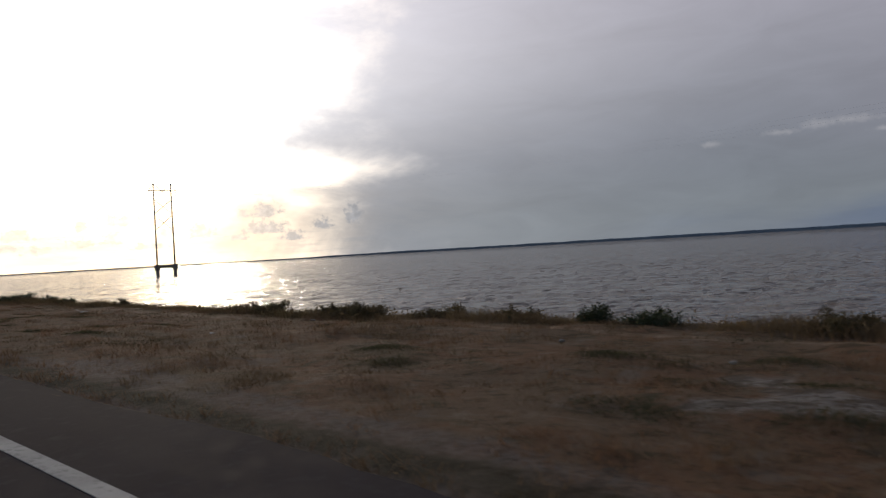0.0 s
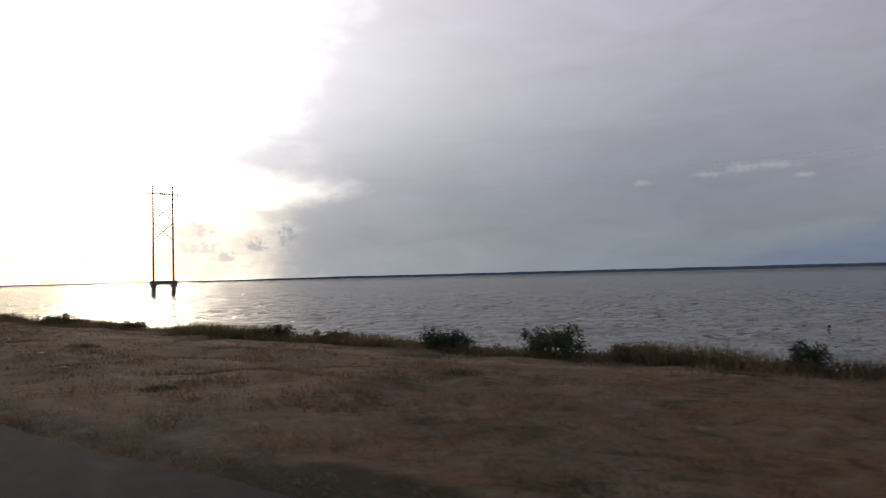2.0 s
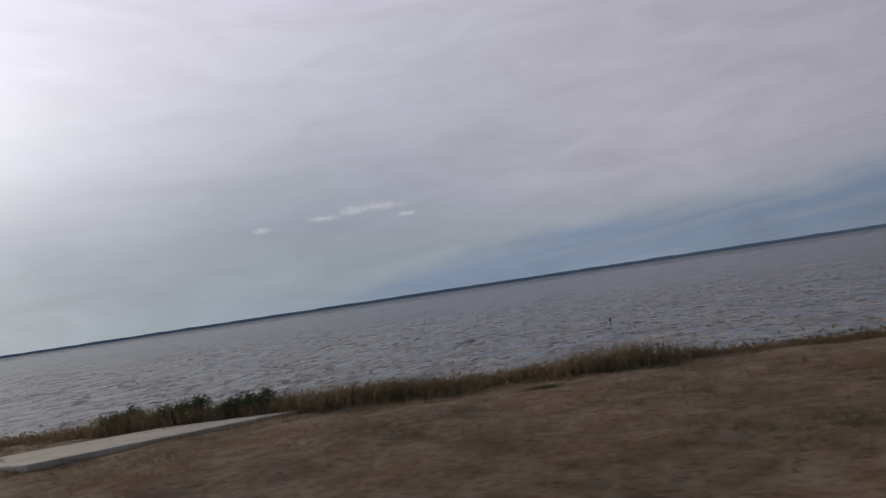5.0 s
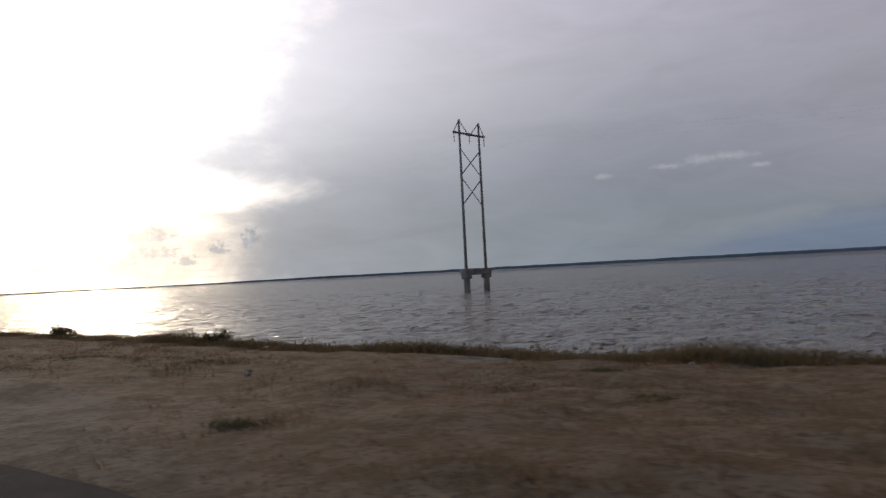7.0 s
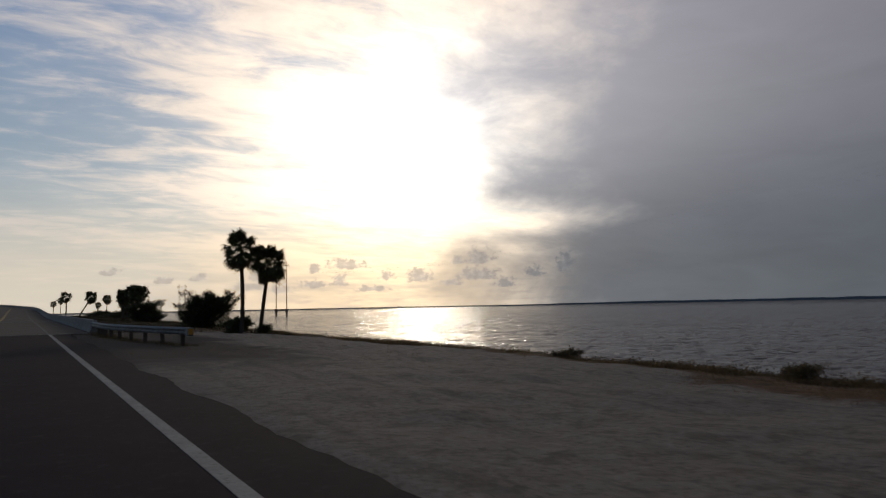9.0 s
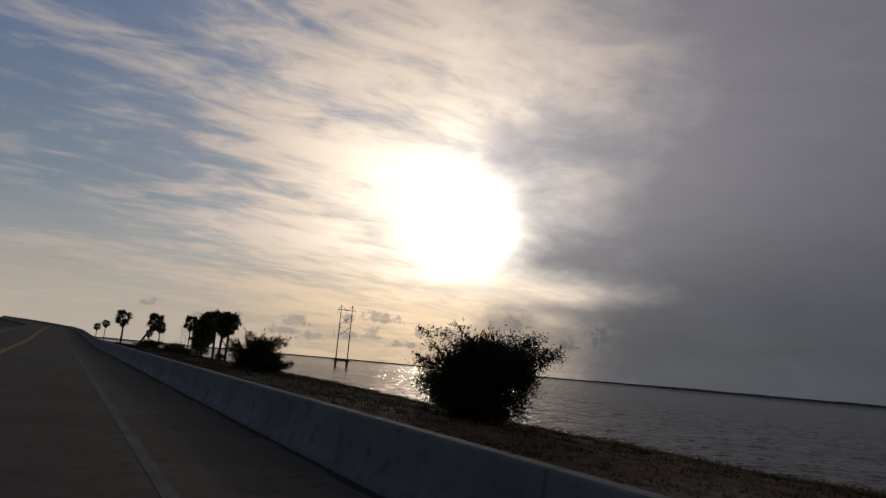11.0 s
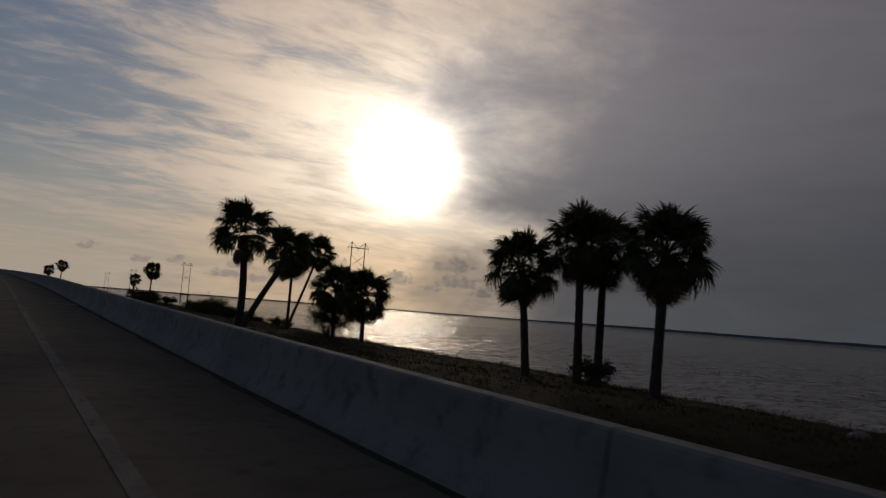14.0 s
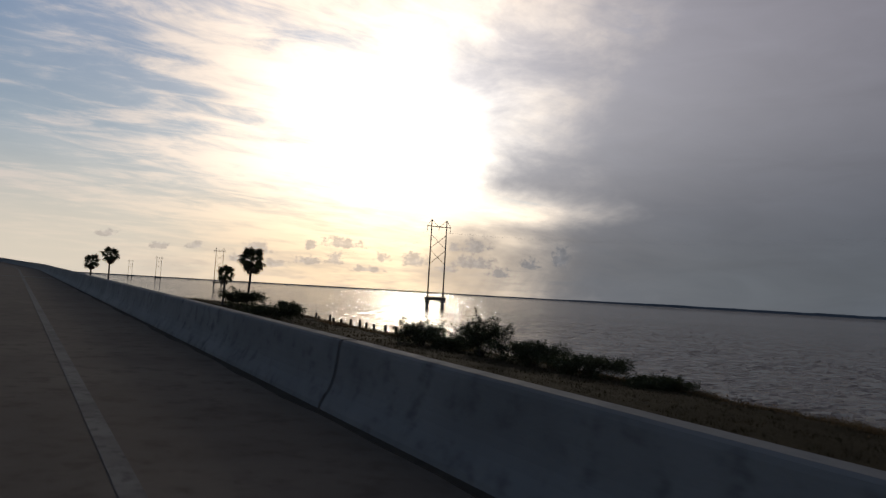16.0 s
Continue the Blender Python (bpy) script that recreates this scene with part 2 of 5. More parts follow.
# ---------------------------------------------------------------- materials
def material(name, colours, scale=4.0, rough=0.8, bump=0.2, bump_scale=None, metal=0.0, detail=6.0, space="Object", vary=0.0, spec=0.5, thin=0.0):
    """Two or three colours mixed by noise at two scales, with relief."""
    mat = bpy.data.materials.new(name)
    mat.use_nodes = True
    k = Nodes(mat.node_tree)
    vec = k.add("ShaderNodeTexCoord").outputs[space]
    coarse, fine = k.noise(vec, scale, detail), k.noise(vec, scale * 6.3, detail, 0.65)
    colour = k.mix(k.step(coarse, 0.35, 0.65), colours[0], colours[1])
    if len(colours) > 2:
        colour = k.mix(k.step(fine, 0.5, 0.72), colour, colours[2])
    if vary:
        rnd = k.add("ShaderNodeObjectInfo").outputs["Random"]
        colour = k.mix(1.0, colour, k.math("ADD", 1 - vary / 2, k.math("MULTIPLY", rnd, vary)), "MULTIPLY")
    b = k.add("ShaderNodeBsdfPrincipled")
    k.link(colour, b.inputs["Base Color"])
    k.link(k.step(fine, 0.3, 0.7, max(rough - 0.1, 0.02), min(rough + 0.1, 1.0)), b.inputs["Roughness"])
    b.inputs["Metallic"].default_value = metal
    b.inputs["Specular IOR Level"].default_value = spec
    if bump:
        relief = k.add("ShaderNodeBump")
        relief.inputs["Strength"].default_value = bump
        relief.inputs["Distance"].default_value = 0.03
        k.link(k.noise(vec, bump_scale or scale * 9, 6.0, 0.65), relief.inputs["Height"])
        k.link(relief.outputs[0], b.inputs["Normal"])
    out = b.outputs[0]
    if thin:
        through_leaf = k.add("ShaderNodeBsdfTranslucent")
        k.link(colour, through_leaf.inputs[0])
        both = k.add("ShaderNodeMixShader")
        both.inputs[0].default_value = thin
        k.link(out, both.inputs[1])
        k.link(through_leaf.outputs[0], both.inputs[2])
        out = both.outputs[0]
    k.link(out, k.add("ShaderNodeOutputMaterial").inputs["Surface"])
    return mat


def water_material():
    mat = bpy.data.materials.new("bay_water")
    mat.use_nodes = True
    k = Nodes(mat.node_tree)
    vec = k.add("ShaderNodeTexCoord").outputs["Object"]
    turn = k.add("ShaderNodeMapping")
    k.link(vec, turn.inputs[0])
    turn.inputs["Rotation"].default_value = (0, 0, radians(-35))
    turn.inputs["Scale"].default_value = (0.6, 1.0, 1.0)
    slope = None
    for scale, share in ((0.3, 0.28), (0.75, 0.62), (1.6, 1.12), (4.5, 0.95)):
        n = k.add("ShaderNodeTexNoise")
        k.link(turn.outputs[0], n.inputs["Vector"])
        n.inputs["Scale"].default_value, n.inputs["Detail"].default_value = scale, 0.6
        v = k.vmath("MULTIPLY", k.vmath("SUBTRACT", n.outputs["Color"], (0.5, 0.5, 0.5)), (share, share, 0.0))
        slope = v if slope is None else k.vmath("ADD", slope, v)
    gust = k.noise(turn.outputs[0], 0.16, 5.0, 0.7)
    gust = k.step(gust, 0.36, 0.64, 0.7, 1.35)
    slope = k.vmath("MULTIPLY", slope, k.combine(gust, gust, 0.0))
    facing = k.vmath("NORMALIZE", k.vmath("ADD", k.add("ShaderNodeNewGeometry").outputs["Normal"], slope))
    b = k.add("ShaderNodeBsdfPrincipled")
    murk = k.noise(vec, 0.015, 4.0, 0.5)
    k.link(k.mix(k.step(murk, 0.35, 0.65), (0.135, 0.104, 0.080), (0.155, 0.124, 0.098)), b.inputs["Base Color"])
    b.inputs["Roughness"].default_value = 0.03
    b.inputs["IOR"].default_value = 1.33
    k.link(facing, b.inputs["Normal"])
    # silt in the water scatters part of the light
    silt = k.add("ShaderNodeBsdfDiffuse")
    k.link(k.mix(k.step(murk, 0.35, 0.65), (0.185, 0.152, 0.130), (0.212, 0.178, 0.155)), silt.inputs["Color"])
    k.link(facing, silt.inputs["Normal"])
    both = k.add("ShaderNodeMixShader")
    both.inputs[0].default_value = 0.40
    k.link(b.outputs[0], both.inputs[1])
    k.link(silt.outputs[0], both.inputs[2])
    k.link(both.outputs[0], k.add("ShaderNodeOutputMaterial").inputs["Surface"])
    return mat


def ground_material():
    """Dry grass, with bare sand, wheel tracks, gravel and green weeds where the ground's own masks say."""
    mat = bpy.data.materials.new("dry_ground")
    mat.use_nodes = True
    k = Nodes(mat.node_tree)
    vec = k.add("ShaderNodeTexCoord").outputs["Object"]
    n1, n2, n3 = k.noise(vec, 0.35, 5.0), k.noise(vec, 3.0, 6.0, 0.62), k.noise(vec, 22.0, 6.0, 0.75)
    n5 = k.noise(vec, 9.0, 5.0, 0.7)

    def mask(name):
        n = k.add("ShaderNodeAttribute", attribute_name=name)
        return n.outputs["Fac"]

    n4 = k.noise(vec, 0.75, 7.0, 0.62, 0.6)
    n6 = k.noise(vec, 2.3, 7.0, 0.62, 0.4)
    dry = k.mix(k.step(n4, 0.40, 0.60), (0.175, 0.098, 0.058), (0.165, 0.112, 0.073))
    dry = k.mix(k.math("MULTIPLY", k.step(n6, 0.50, 0.66), 0.85), dry, (0.074, 0.056, 0.034))
    dry = k.mix(k.math("MULTIPLY", k.step(n6, 0.46, 0.35), 0.75), dry, (0.200, 0.146, 0.102))
    dry = k.mix(k.math("MULTIPLY", k.step(n1, 0.52, 0.66), 0.55), dry, (0.100, 0.076, 0.045))
    dry = k.mix(k.math("MULTIPLY", k.step(n5, 0.52, 0.68), 0.5), dry, (0.066, 0.046, 0.030))
    dry = k.mix(k.math("MULTIPLY", k.step(n3, 0.53, 0.72), 0.6), dry, (0.064, 0.046, 0.031))
    dry = k.mix(k.math("MULTIPLY", k.step(n3, 0.40, 0.30), 0.45), dry, (0.24, 0.18, 0.13))
    blotch = k.noise(vec, 1.25, 6.0, 0.6, 0.8)
    dry = k.mix(k.math("MULTIPLY", k.step(blotch, 0.56, 0.68), 0.65), dry, (0.185, 0.145, 0.112))
    dry = k.mix(k.math("MULTIPLY", k.step(blotch, 0.44, 0.33), 0.7), dry, (0.078, 0.066, 0.040))
    # bare grey ground shows through beside the road
    bare = k.mix(k.step(n5, 0.4, 0.62), (0.200, 0.168, 0.150), (0.120, 0.098, 0.086))
    dry = k.mix(k.math("MULTIPLY", k.step(k.math("ADD", mask("bare"), k.math("MULTIPLY", n6, 0.9)), 0.72, 1.05), 0.55), dry, bare)
    green = k.mix(k.step(n3, 0.4, 0.7), (0.038, 0.032, 0.018), (0.053, 0.041, 0.024))
    sand = k.mix(k.step(n2, 0.4, 0.65), (0.270, 0.236, 0.205), (0.180, 0.150, 0.126))
    sand = k.mix(k.math("MULTIPLY", k.step(n6, 0.47, 0.60), 0.75), sand, (0.105, 0.078, 0.055))
    sand = k.mix(k.math("MULTIPLY", k.step(n5, 0.50, 0.62), 0.7), sand, (0.082, 0.062, 0.046))
    gravel = k.mix(k.step(n2, 0.35, 0.7), (0.285, 0.246, 0.212), (0.350, 0.304, 0.264))
    ruts = k.add("ShaderNodeMapping")
    k.link(vec, ruts.inputs[0])
    ruts.inputs["Rotation"].default_value, ruts.inputs["Scale"].default_value = (0, 0, radians(9)), (1.1, 0.10, 1.0)
    gravel = k.mix(k.math("MULTIPLY", k.step(k.noise(ruts.outputs[0], 1.6, 6.0, 0.6, 0.5), 0.5, 0.66), 0.5), gravel, (0.165, 0.142, 0.126))
    gravel = k.mix(k.math("MULTIPLY", k.step(n6, 0.50, 0.64), 0.6), gravel, (0.170, 0.138, 0.112))
    gravel = k.mix(k.math("MULTIPLY", k.step(n5, 0.50, 0.64), 0.6), gravel, (0.140, 0.116, 0.098))
    gravel = k.mix(k.math("MULTIPLY", k.step(n5, 0.42, 0.32), 0.7), gravel, (0.40, 0.36, 0.32))
    gravel = k.mix(k.step(n3, 0.52, 0.7), gravel, (0.16, 0.136, 0.118))
    colour = k.mix(k.step(k.math("ADD", mask("green"), k.math("MULTIPLY", n2, 0.6)), 0.75, 1.2), dry, green)
    gravel = k.mix(k.step(k.math("ADD", mask("dirt"), k.math("MULTIPLY", n4, 0.6)), 0.6, 1.2), gravel, k.mix(n2, (0.078, 0.066, 0.058), (0.120, 0.103, 0.090)))
    colour = k.mix(k.step(k.math("ADD", mask("gravel"), k.math("MULTIPLY", n2, 0.5)), 0.55, 0.95), colour, gravel)
    worn = k.mix(k.step(n6, 0.42, 0.60), (0.285, 0.208, 0.146), (0.205, 0.134, 0.080))
    worn = k.mix(k.math("MULTIPLY", k.step(n4, 0.52, 0.64), 0.6), worn, (0.150, 0.096, 0.056))
    worn = k.mix(k.math("MULTIPLY", k.step(n5, 0.50, 0.64), 0.8), worn, (0.098, 0.066, 0.041))
    worn = k.mix(k.math("MULTIPLY", k.step(n3, 0.53, 0.68), 0.8), worn, (0.075, 0.052, 0.034))
    worn = k.mix(k.math("MULTIPLY", k.step(n3, 0.41, 0.31), 0.8), worn, (0.36, 0.285, 0.215))
    colour = k.mix(k.math("MULTIPLY", k.step(k.math("ADD", mask("track"), k.math("MULTIPLY", n2, 0.5)), 0.6, 1.0), 0.7), colour, worn)
    colour = k.mix(k.step(k.math("ADD", mask("sand"), k.math("MULTIPLY", n6, 1.3)), 1.05, 1.5), colour, sand)
    b = k.add("ShaderNodeBsdfPrincipled")
    k.link(colour, b.inputs["Base Color"])
    b.inputs["Roughness"].default_value = 0.95
    b.inputs["Specular IOR Level"].default_value = 0.03
    relief = k.add("ShaderNodeBump")
    relief.inputs["Strength"].default_value = 1.0
    relief.inputs["Distance"].default_value = 0.08
    k.link(k.math("ADD", n2, k.math("MULTIPLY", n3, 0.5)), relief.inputs["Height"])
    k.link(relief.outputs[0], b.inputs["Normal"])
    k.link(b.outputs[0], k.add("ShaderNodeOutputMaterial").inputs["Surface"])
    return mat


WATER = water_material()
GROUND = ground_material()
ASPHALT = material("asphalt", [(0.035, 0.027, 0.029), (0.039, 0.031, 0.033), (0.056, 0.047, 0.048)], 0.8, 0.95, 0.12, 60, spec=0.02)
DECK = material("bridge_deck_concrete", [(0.128, 0.106, 0.087), (0.150, 0.126, 0.104), (0.106, 0.088, 0.073)], 0.5, 0.9, 0.2, 45, spec=0.04)
PAINT = material("worn_road_paint", [(0.33, 0.32, 0.31), (0.27, 0.26, 0.255), (0.16, 0.155, 0.15)], 2.5, 0.8, 0.2, 40, spec=0.1)
OLD_PAINT = material("old_faded_paint", [(0.17, 0.16, 0.15), (0.13, 0.12, 0.112), (0.09, 0.083, 0.077)], 1.5, 0.9, 0.2, 30, spec=0.1)
YELLOW_PAINT = material("worn_yellow_paint", [(0.50, 0.34, 0.05), (0.40, 0.27, 0.05), (0.22, 0.17, 0.07)], 2.5, 0.7, 0.2, 40)
CONCRETE = material("weathered_concrete", [(0.185, 0.188, 0.192), (0.148, 0.151, 0.155), (0.100, 0.102, 0.105)], 0.55, 0.9, 0.3, 20, vary=0.10, spec=0.2)
PIER = material("stained_concrete", [(0.26, 0.235, 0.215), (0.17, 0.145, 0.13), (0.11, 0.09, 0.08)], 0.5, 0.9, 0.3, 6)
STEEL = material("galvanised_steel", [(0.19, 0.205, 0.22), (0.14, 0.152, 0.165), (0.10, 0.107, 0.115)], 3.0, 0.7, 0.08, 30, metal=0.7)
POLE = material("weathered_pole", [(0.25, 0.235, 0.225), (0.18, 0.17, 0.165), (0.12, 0.113, 0.11)], 0.6, 0.8, 0.2, 8)
WIRE = material("aluminium_wire", [(0.62, 0.63, 0.66), (0.52, 0.53, 0.56)], 1.0, 0.55, 0.0, metal=0.3)
PORCELAIN = material("insulator_glaze", [(0.10, 0.075, 0.06), (0.07, 0.055, 0.05)], 5.0, 0.3, 0.0)
YELLOW = material("yellow_reflector", [(0.55, 0.27, 0.015), (0.45, 0.22, 0.015), (0.25, 0.13, 0.02)], 6.0, 0.5, 0.1)
TIMBER = material("old_timber", [(0.085, 0.07, 0.06), (0.05, 0.042, 0.037), (0.12, 0.10, 0.085)], 3.0, 0.9, 0.5, 18)
TRUNK = material("palm_trunk", [(0.056, 0.046, 0.039), (0.038, 0.031, 0.026), (0.085, 0.070, 0.058)], 2.2, 0.95, 0.8, 14)
FROND = material("palm_frond", [(0.055, 0.068, 0.028), (0.074, 0.084, 0.036), (0.098, 0.098, 0.046)], 1.2, 0.6, 0.1, vary=0.5, spec=0.25, thin=0.22)
DEAD = material("dead_frond", [(0.12, 0.088, 0.052), (0.085, 0.062, 0.038), (0.15, 0.11, 0.07)], 1.2, 0.85, 0.1, vary=0.4)
LEAF = material("shrub_leaf", [(0.030, 0.040, 0.015), (0.043, 0.050, 0.020), (0.062, 0.062, 0.027)], 2.0, 0.7, 0.0, vary=0.3, thin=0.22, spec=0.3)
BARK = material("shrub_bark", [(0.085, 0.068, 0.055), (0.06, 0.048, 0.04)], 4.0, 0.9, 0.4, 20)
STRAW = material("dry_grass", [(0.245, 0.140, 0.082), (0.140, 0.102, 0.060), (0.265, 0.185, 0.122)], 0.42, 0.9, 0.0, thin=0.34, spec=0.1)
REED = material("shore_grass", [(0.155, 0.106, 0.060), (0.112, 0.084, 0.044), (0.19, 0.135, 0.080)], 0.35, 0.9, 0.0, thin=0.45, spec=0.1)
WEED = material("weed_leaf", [(0.038, 0.033, 0.017), (0.054, 0.041, 0.022), (0.030, 0.026, 0.013)], 0.6, 0.9, 0.0, thin=0.2, spec=0.1)
VERGE_WEED = material("verge_weed", [(0.078, 0.068, 0.036), (0.10, 0.080, 0.046), (0.062, 0.055, 0.028)], 0.6, 0.9, 0.0, thin=0.4, spec=0.1)
MAT_WEED = material("green_weed", [(0.085, 0.080, 0.042), (0.105, 0.092, 0.052), (0.066, 0.064, 0.034)], 0.9, 0.9, 0.0, thin=0.3, spec=0.1)
BRUSH = material("bank_brush_leaf", [(0.095, 0.074, 0.038), (0.12, 0.088, 0.048), (0.072, 0.062, 0.030)], 1.5, 0.8, 0.0, vary=0.3, thin=0.3, spec=0.1)
LITTER = material("white_litter", [(0.58, 0.57, 0.55), (0.46, 0.45, 0.43)], 6.0, 0.6, 0.1)
ROCK = material("shell_rock", [(0.24, 0.21, 0.175), (0.16, 0.14, 0.118), (0.33, 0.295, 0.25)], 4.0, 0.9, 0.5, 20)
SLAB = material("old_slab_concrete", [(0.37, 0.300, 0.235), (0.31, 0.250, 0.195), (0.22, 0.18, 0.14)], 1.2, 0.9, 0.3, 25)
# paler and bluer than woods are: distance haze painted into the colour
FAR = material("hazed_far_woods", [(0.115, 0.14, 0.165), (0.135, 0.16, 0.185), (0.10, 0.122, 0.145)], 0.01, 1.0, 0.0, spec=0.0)
CAR_PAINT = material("white_car_paint", [(0.72, 0.72, 0.72), (0.68, 0.68, 0.69)], 1.0, 0.25, 0.0)
GLASS = material("dark_glass", [(0.02, 0.022, 0.025), (0.03, 0.03, 0.034)], 1.0, 0.08, 0.0)
DIRT = material("gutter_dirt", [(0.060, 0.051, 0.043), (0.074, 0.063, 0.053), (0.08, 0.069, 0.058)], 2.0, 0.95, 0.4, 30, spec=0.02)
RUBBER = material("tyre_rubber", [(0.02, 0.02, 0.02), (0.03, 0.03, 0.03)], 6.0, 0.9, 0.2)
LAMP_GLASS = material("lamp_glass", [(0.6, 0.6, 0.58), (0.5, 0.5, 0.5)], 5.0, 0.2, 0.0)
CHROME = material("rim_metal", [(0.5, 0.5, 0.52), (0.4, 0.4, 0.42)], 5.0, 0.3, 0.0, metal=0.9)
SEAL = material("crack_sealant", [(0.34, 0.335, 0.33), (0.22, 0.215, 0.21)], 3.0, 0.8, 0.0)


# ---------------------------------------------------------------- mesh helpers
def mesh_np(name, verts, faces, mat, smooth=False):
    """A mesh from arrays of corners and of faces that all have as many corners."""
    verts, faces = np.asarray(verts, np.float32), np.asarray(faces, np.int32)
    me = bpy.data.meshes.new(name)
    n, k = faces.shape
    me.vertices.add(len(verts))
    me.vertices.foreach_set("co", verts.ravel())
    me.loops.add(n * k)
    me.loops.foreach_set("vertex_index", faces.ravel())
    me.polygons.add(n)
    me.polygons.foreach_set("loop_start", np.arange(0, n * k, k, dtype=np.int32))
    if smooth:
        me.polygons.foreach_set("use_smooth", np.ones(n, bool))
    me.update(calc_edges=True)
    me.materials.append(mat)
    return me


def mesh_bm(name, bm, mat, smooth=False):
    bmesh.ops.recalc_face_normals(bm, faces=bm.faces)
    me = bpy.data.meshes.new(name)
    bm.to_mesh(me)
    bm.free()
    if smooth:
        me.polygons.foreach_set("use_smooth", np.ones(len(me.polygons), bool))
    me.materials.append(mat)
    return me


def under(name, data, parent, m=None, label=""):
    """Links a mesh as one part of parent, at the local pose m."""
    ob = new(name, data)
    ob.parent = parent
    if m is not None:
        ob.matrix_basis = m
    return tagged(ob, label)


def part(name, bm, mat, parent, label="", m=None, smooth=False):
    return under(name, mesh_bm(name, bm, mat, smooth), parent, m, label)


def root(name, m, label, category, group="", kind=""):
    ob = new(name)
    ob.empty_display_size = 0.2
    ob.matrix_basis = m
    return tagged(ob, label, category, group, kind)


def box(bm, lo, hi, bevel=0.0):
    """A box between two corners, its edges rounded off by bevel."""
    lo, hi = Vector(lo), Vector(hi)
    made = bmesh.ops.create_cube(bm, size=1.0, matrix=Matrix.Translation((lo + hi) / 2) @ Matrix.Diagonal((*(hi - lo), 1)))
    if bevel:
        edges = list({e for v in made["verts"] for e in v.link_edges})
        bmesh.ops.bevel(bm, geom=edges, offset=bevel, segments=1, affect="EDGES")


def tube(bm, points, radii, sides=8, caps=True):
    """A round, tapered tube along points."""
    rings = []
    for i, p in enumerate(points):
        p = Vector(p)
        way = Vector(points[min(i + 1, len(points) - 1)]) - Vector(points[max(i - 1, 0)])
        q = way.to_track_quat("Z", "Y")
        r = radii[i] if hasattr(radii, "__len__") else radii
        rings.append([bm.verts.new(p + q @ Vector((r * math.cos(j * math.tau / sides), r * math.sin(j * math.tau / sides), 0))) for j in range(sides)])
    for a, b in zip(rings, rings[1:]):
        for j in range(sides):
            bm.faces.new((a[j], a[(j + 1) % sides], b[(j + 1) % sides], b[j]))
    if caps:
        bm.faces.new(rings[0][::-1])
        bm.faces.new(rings[-1])


def sweep(bm, profile, stations):
    """Carries a closed profile of (side, up) along stations of (x, y, z), side being along x."""
    rings = [[bm.verts.new((x + u, y, z + v)) for u, v in profile] for x, y, z in stations]
    n = len(profile)
    for a, b in zip(rings, rings[1:]):
        for j in range(n):
            bm.faces.new((a[j], a[(j + 1) % n], b[(j + 1) % n], b[j]))
    bm.faces.new(rings[0])
    bm.faces.new(rings[-1][::-1])


# ---------------------------------------------------------------- the lie of the land
_ys = np.arange(-200.0, 1300.0, 2.0)
_zs = np.interp(_ys, [-200, 0, 217, 244, 310, 351, 380, 408, 540, 640, 740, 800, 860, 1000, 1300],
                [2.3, 2.3, 2.55, 2.69, 3.08, 3.34, 3.90, 4.52, 6.2, 8.4, 10.4, 10.7, 10.2, 6.5, 2.5])
_pad = np.pad(_zs, 30, mode="edge")
_w = np.exp(-(np.arange(-30, 31) * 2.0 / 11.0) ** 2)
_zs = np.convolve(_pad, _w / _w.sum(), mode="valid")


def road_z(y):
    return np.interp(y, _ys, _zs)


def road_x(y):
    """Sideways shift of the road: straight, then bearing left on the long bridge."""
    u = np.clip((np.asarray(y, float) - 500.0) / 300.0, 0.0, 1.0)
    return -34.0 * u * u * (3 - 2 * u)


def shore_x(y):
    return np.interp(y, [-200, 0, 60, 180, 230, 270, 300, 340, 378, 420, 430, 455, 472, 510, 540, 565, 590],
                     [14.5, 14.3, 15.2, 15.4, 18.8, 19.3, 20.5, 23.2, 24, 24.3, 25.6, 26.4, 27.5, 31, 29, 16, 2])


def shore_z(y):
    return np.interp(y, [-200, 50, 85, 130, 150, 225, 250, 300, 378, 440, 510, 570], [1.70, 1.72, 1.80, 1.78, 1.72, 1.72, 1.84, 1.92, 2.15, 2.35, 2.4, 2.2])


def pavement_edge(y):
    y = np.asarray(y)
    return np.interp(y, [-50, 60, 120, 300], [2.30, 2.30, 2.08, 2.05]) + 0.04 * np.sin(y * 0.31) + 0.06 * np.sin(y * 1.13 + 1.0) + 0.05 * np.sin(y * 3.7) * np.sin(y * 2.3 + 0.6)


def land_z(x, y):
    """Height of the ground."""
    x, y = np.asarray(x, float), np.asarray(y, float)
    inner = np.minimum(road_z(y) - 0.06, 3.35)
    inner = np.where(y > 268, np.minimum(inner, road_z(y) - 0.25), inner)
    xe, ze = shore_x(y), shore_z(y)
    s = np.clip((x - 2.5) / np.maximum(xe - 2.5, 0.5), 0, 1)
    z = inner + (ze - inner) * s ** 1.7
    wob = 0.25 + 0.3 * np.sin(y * 0.23) + 0.2 * np.sin(y * 0.71 + 2)
    z = np.where(x > xe + wob, ze - (x - xe - wob) * 0.55, z)
    z = np.where(x < -8, np.maximum(inner - 0.12 * (-8 - x), 1.6), z)
    z = np.where(x < -40, 1.6 - (-40 - x) * 0.3, z)
    z = np.where(y > 575, z - (y - 575) * 0.35, z)
    return np.maximum(z, -3.0)


def ground_z(x, y):
    return float(land_z(x, y))


def smooth01(v, lo, hi):
    t = np.clip((v - lo) / (hi - lo), 0, 1)
    return t * t * (3 - 2 * t)


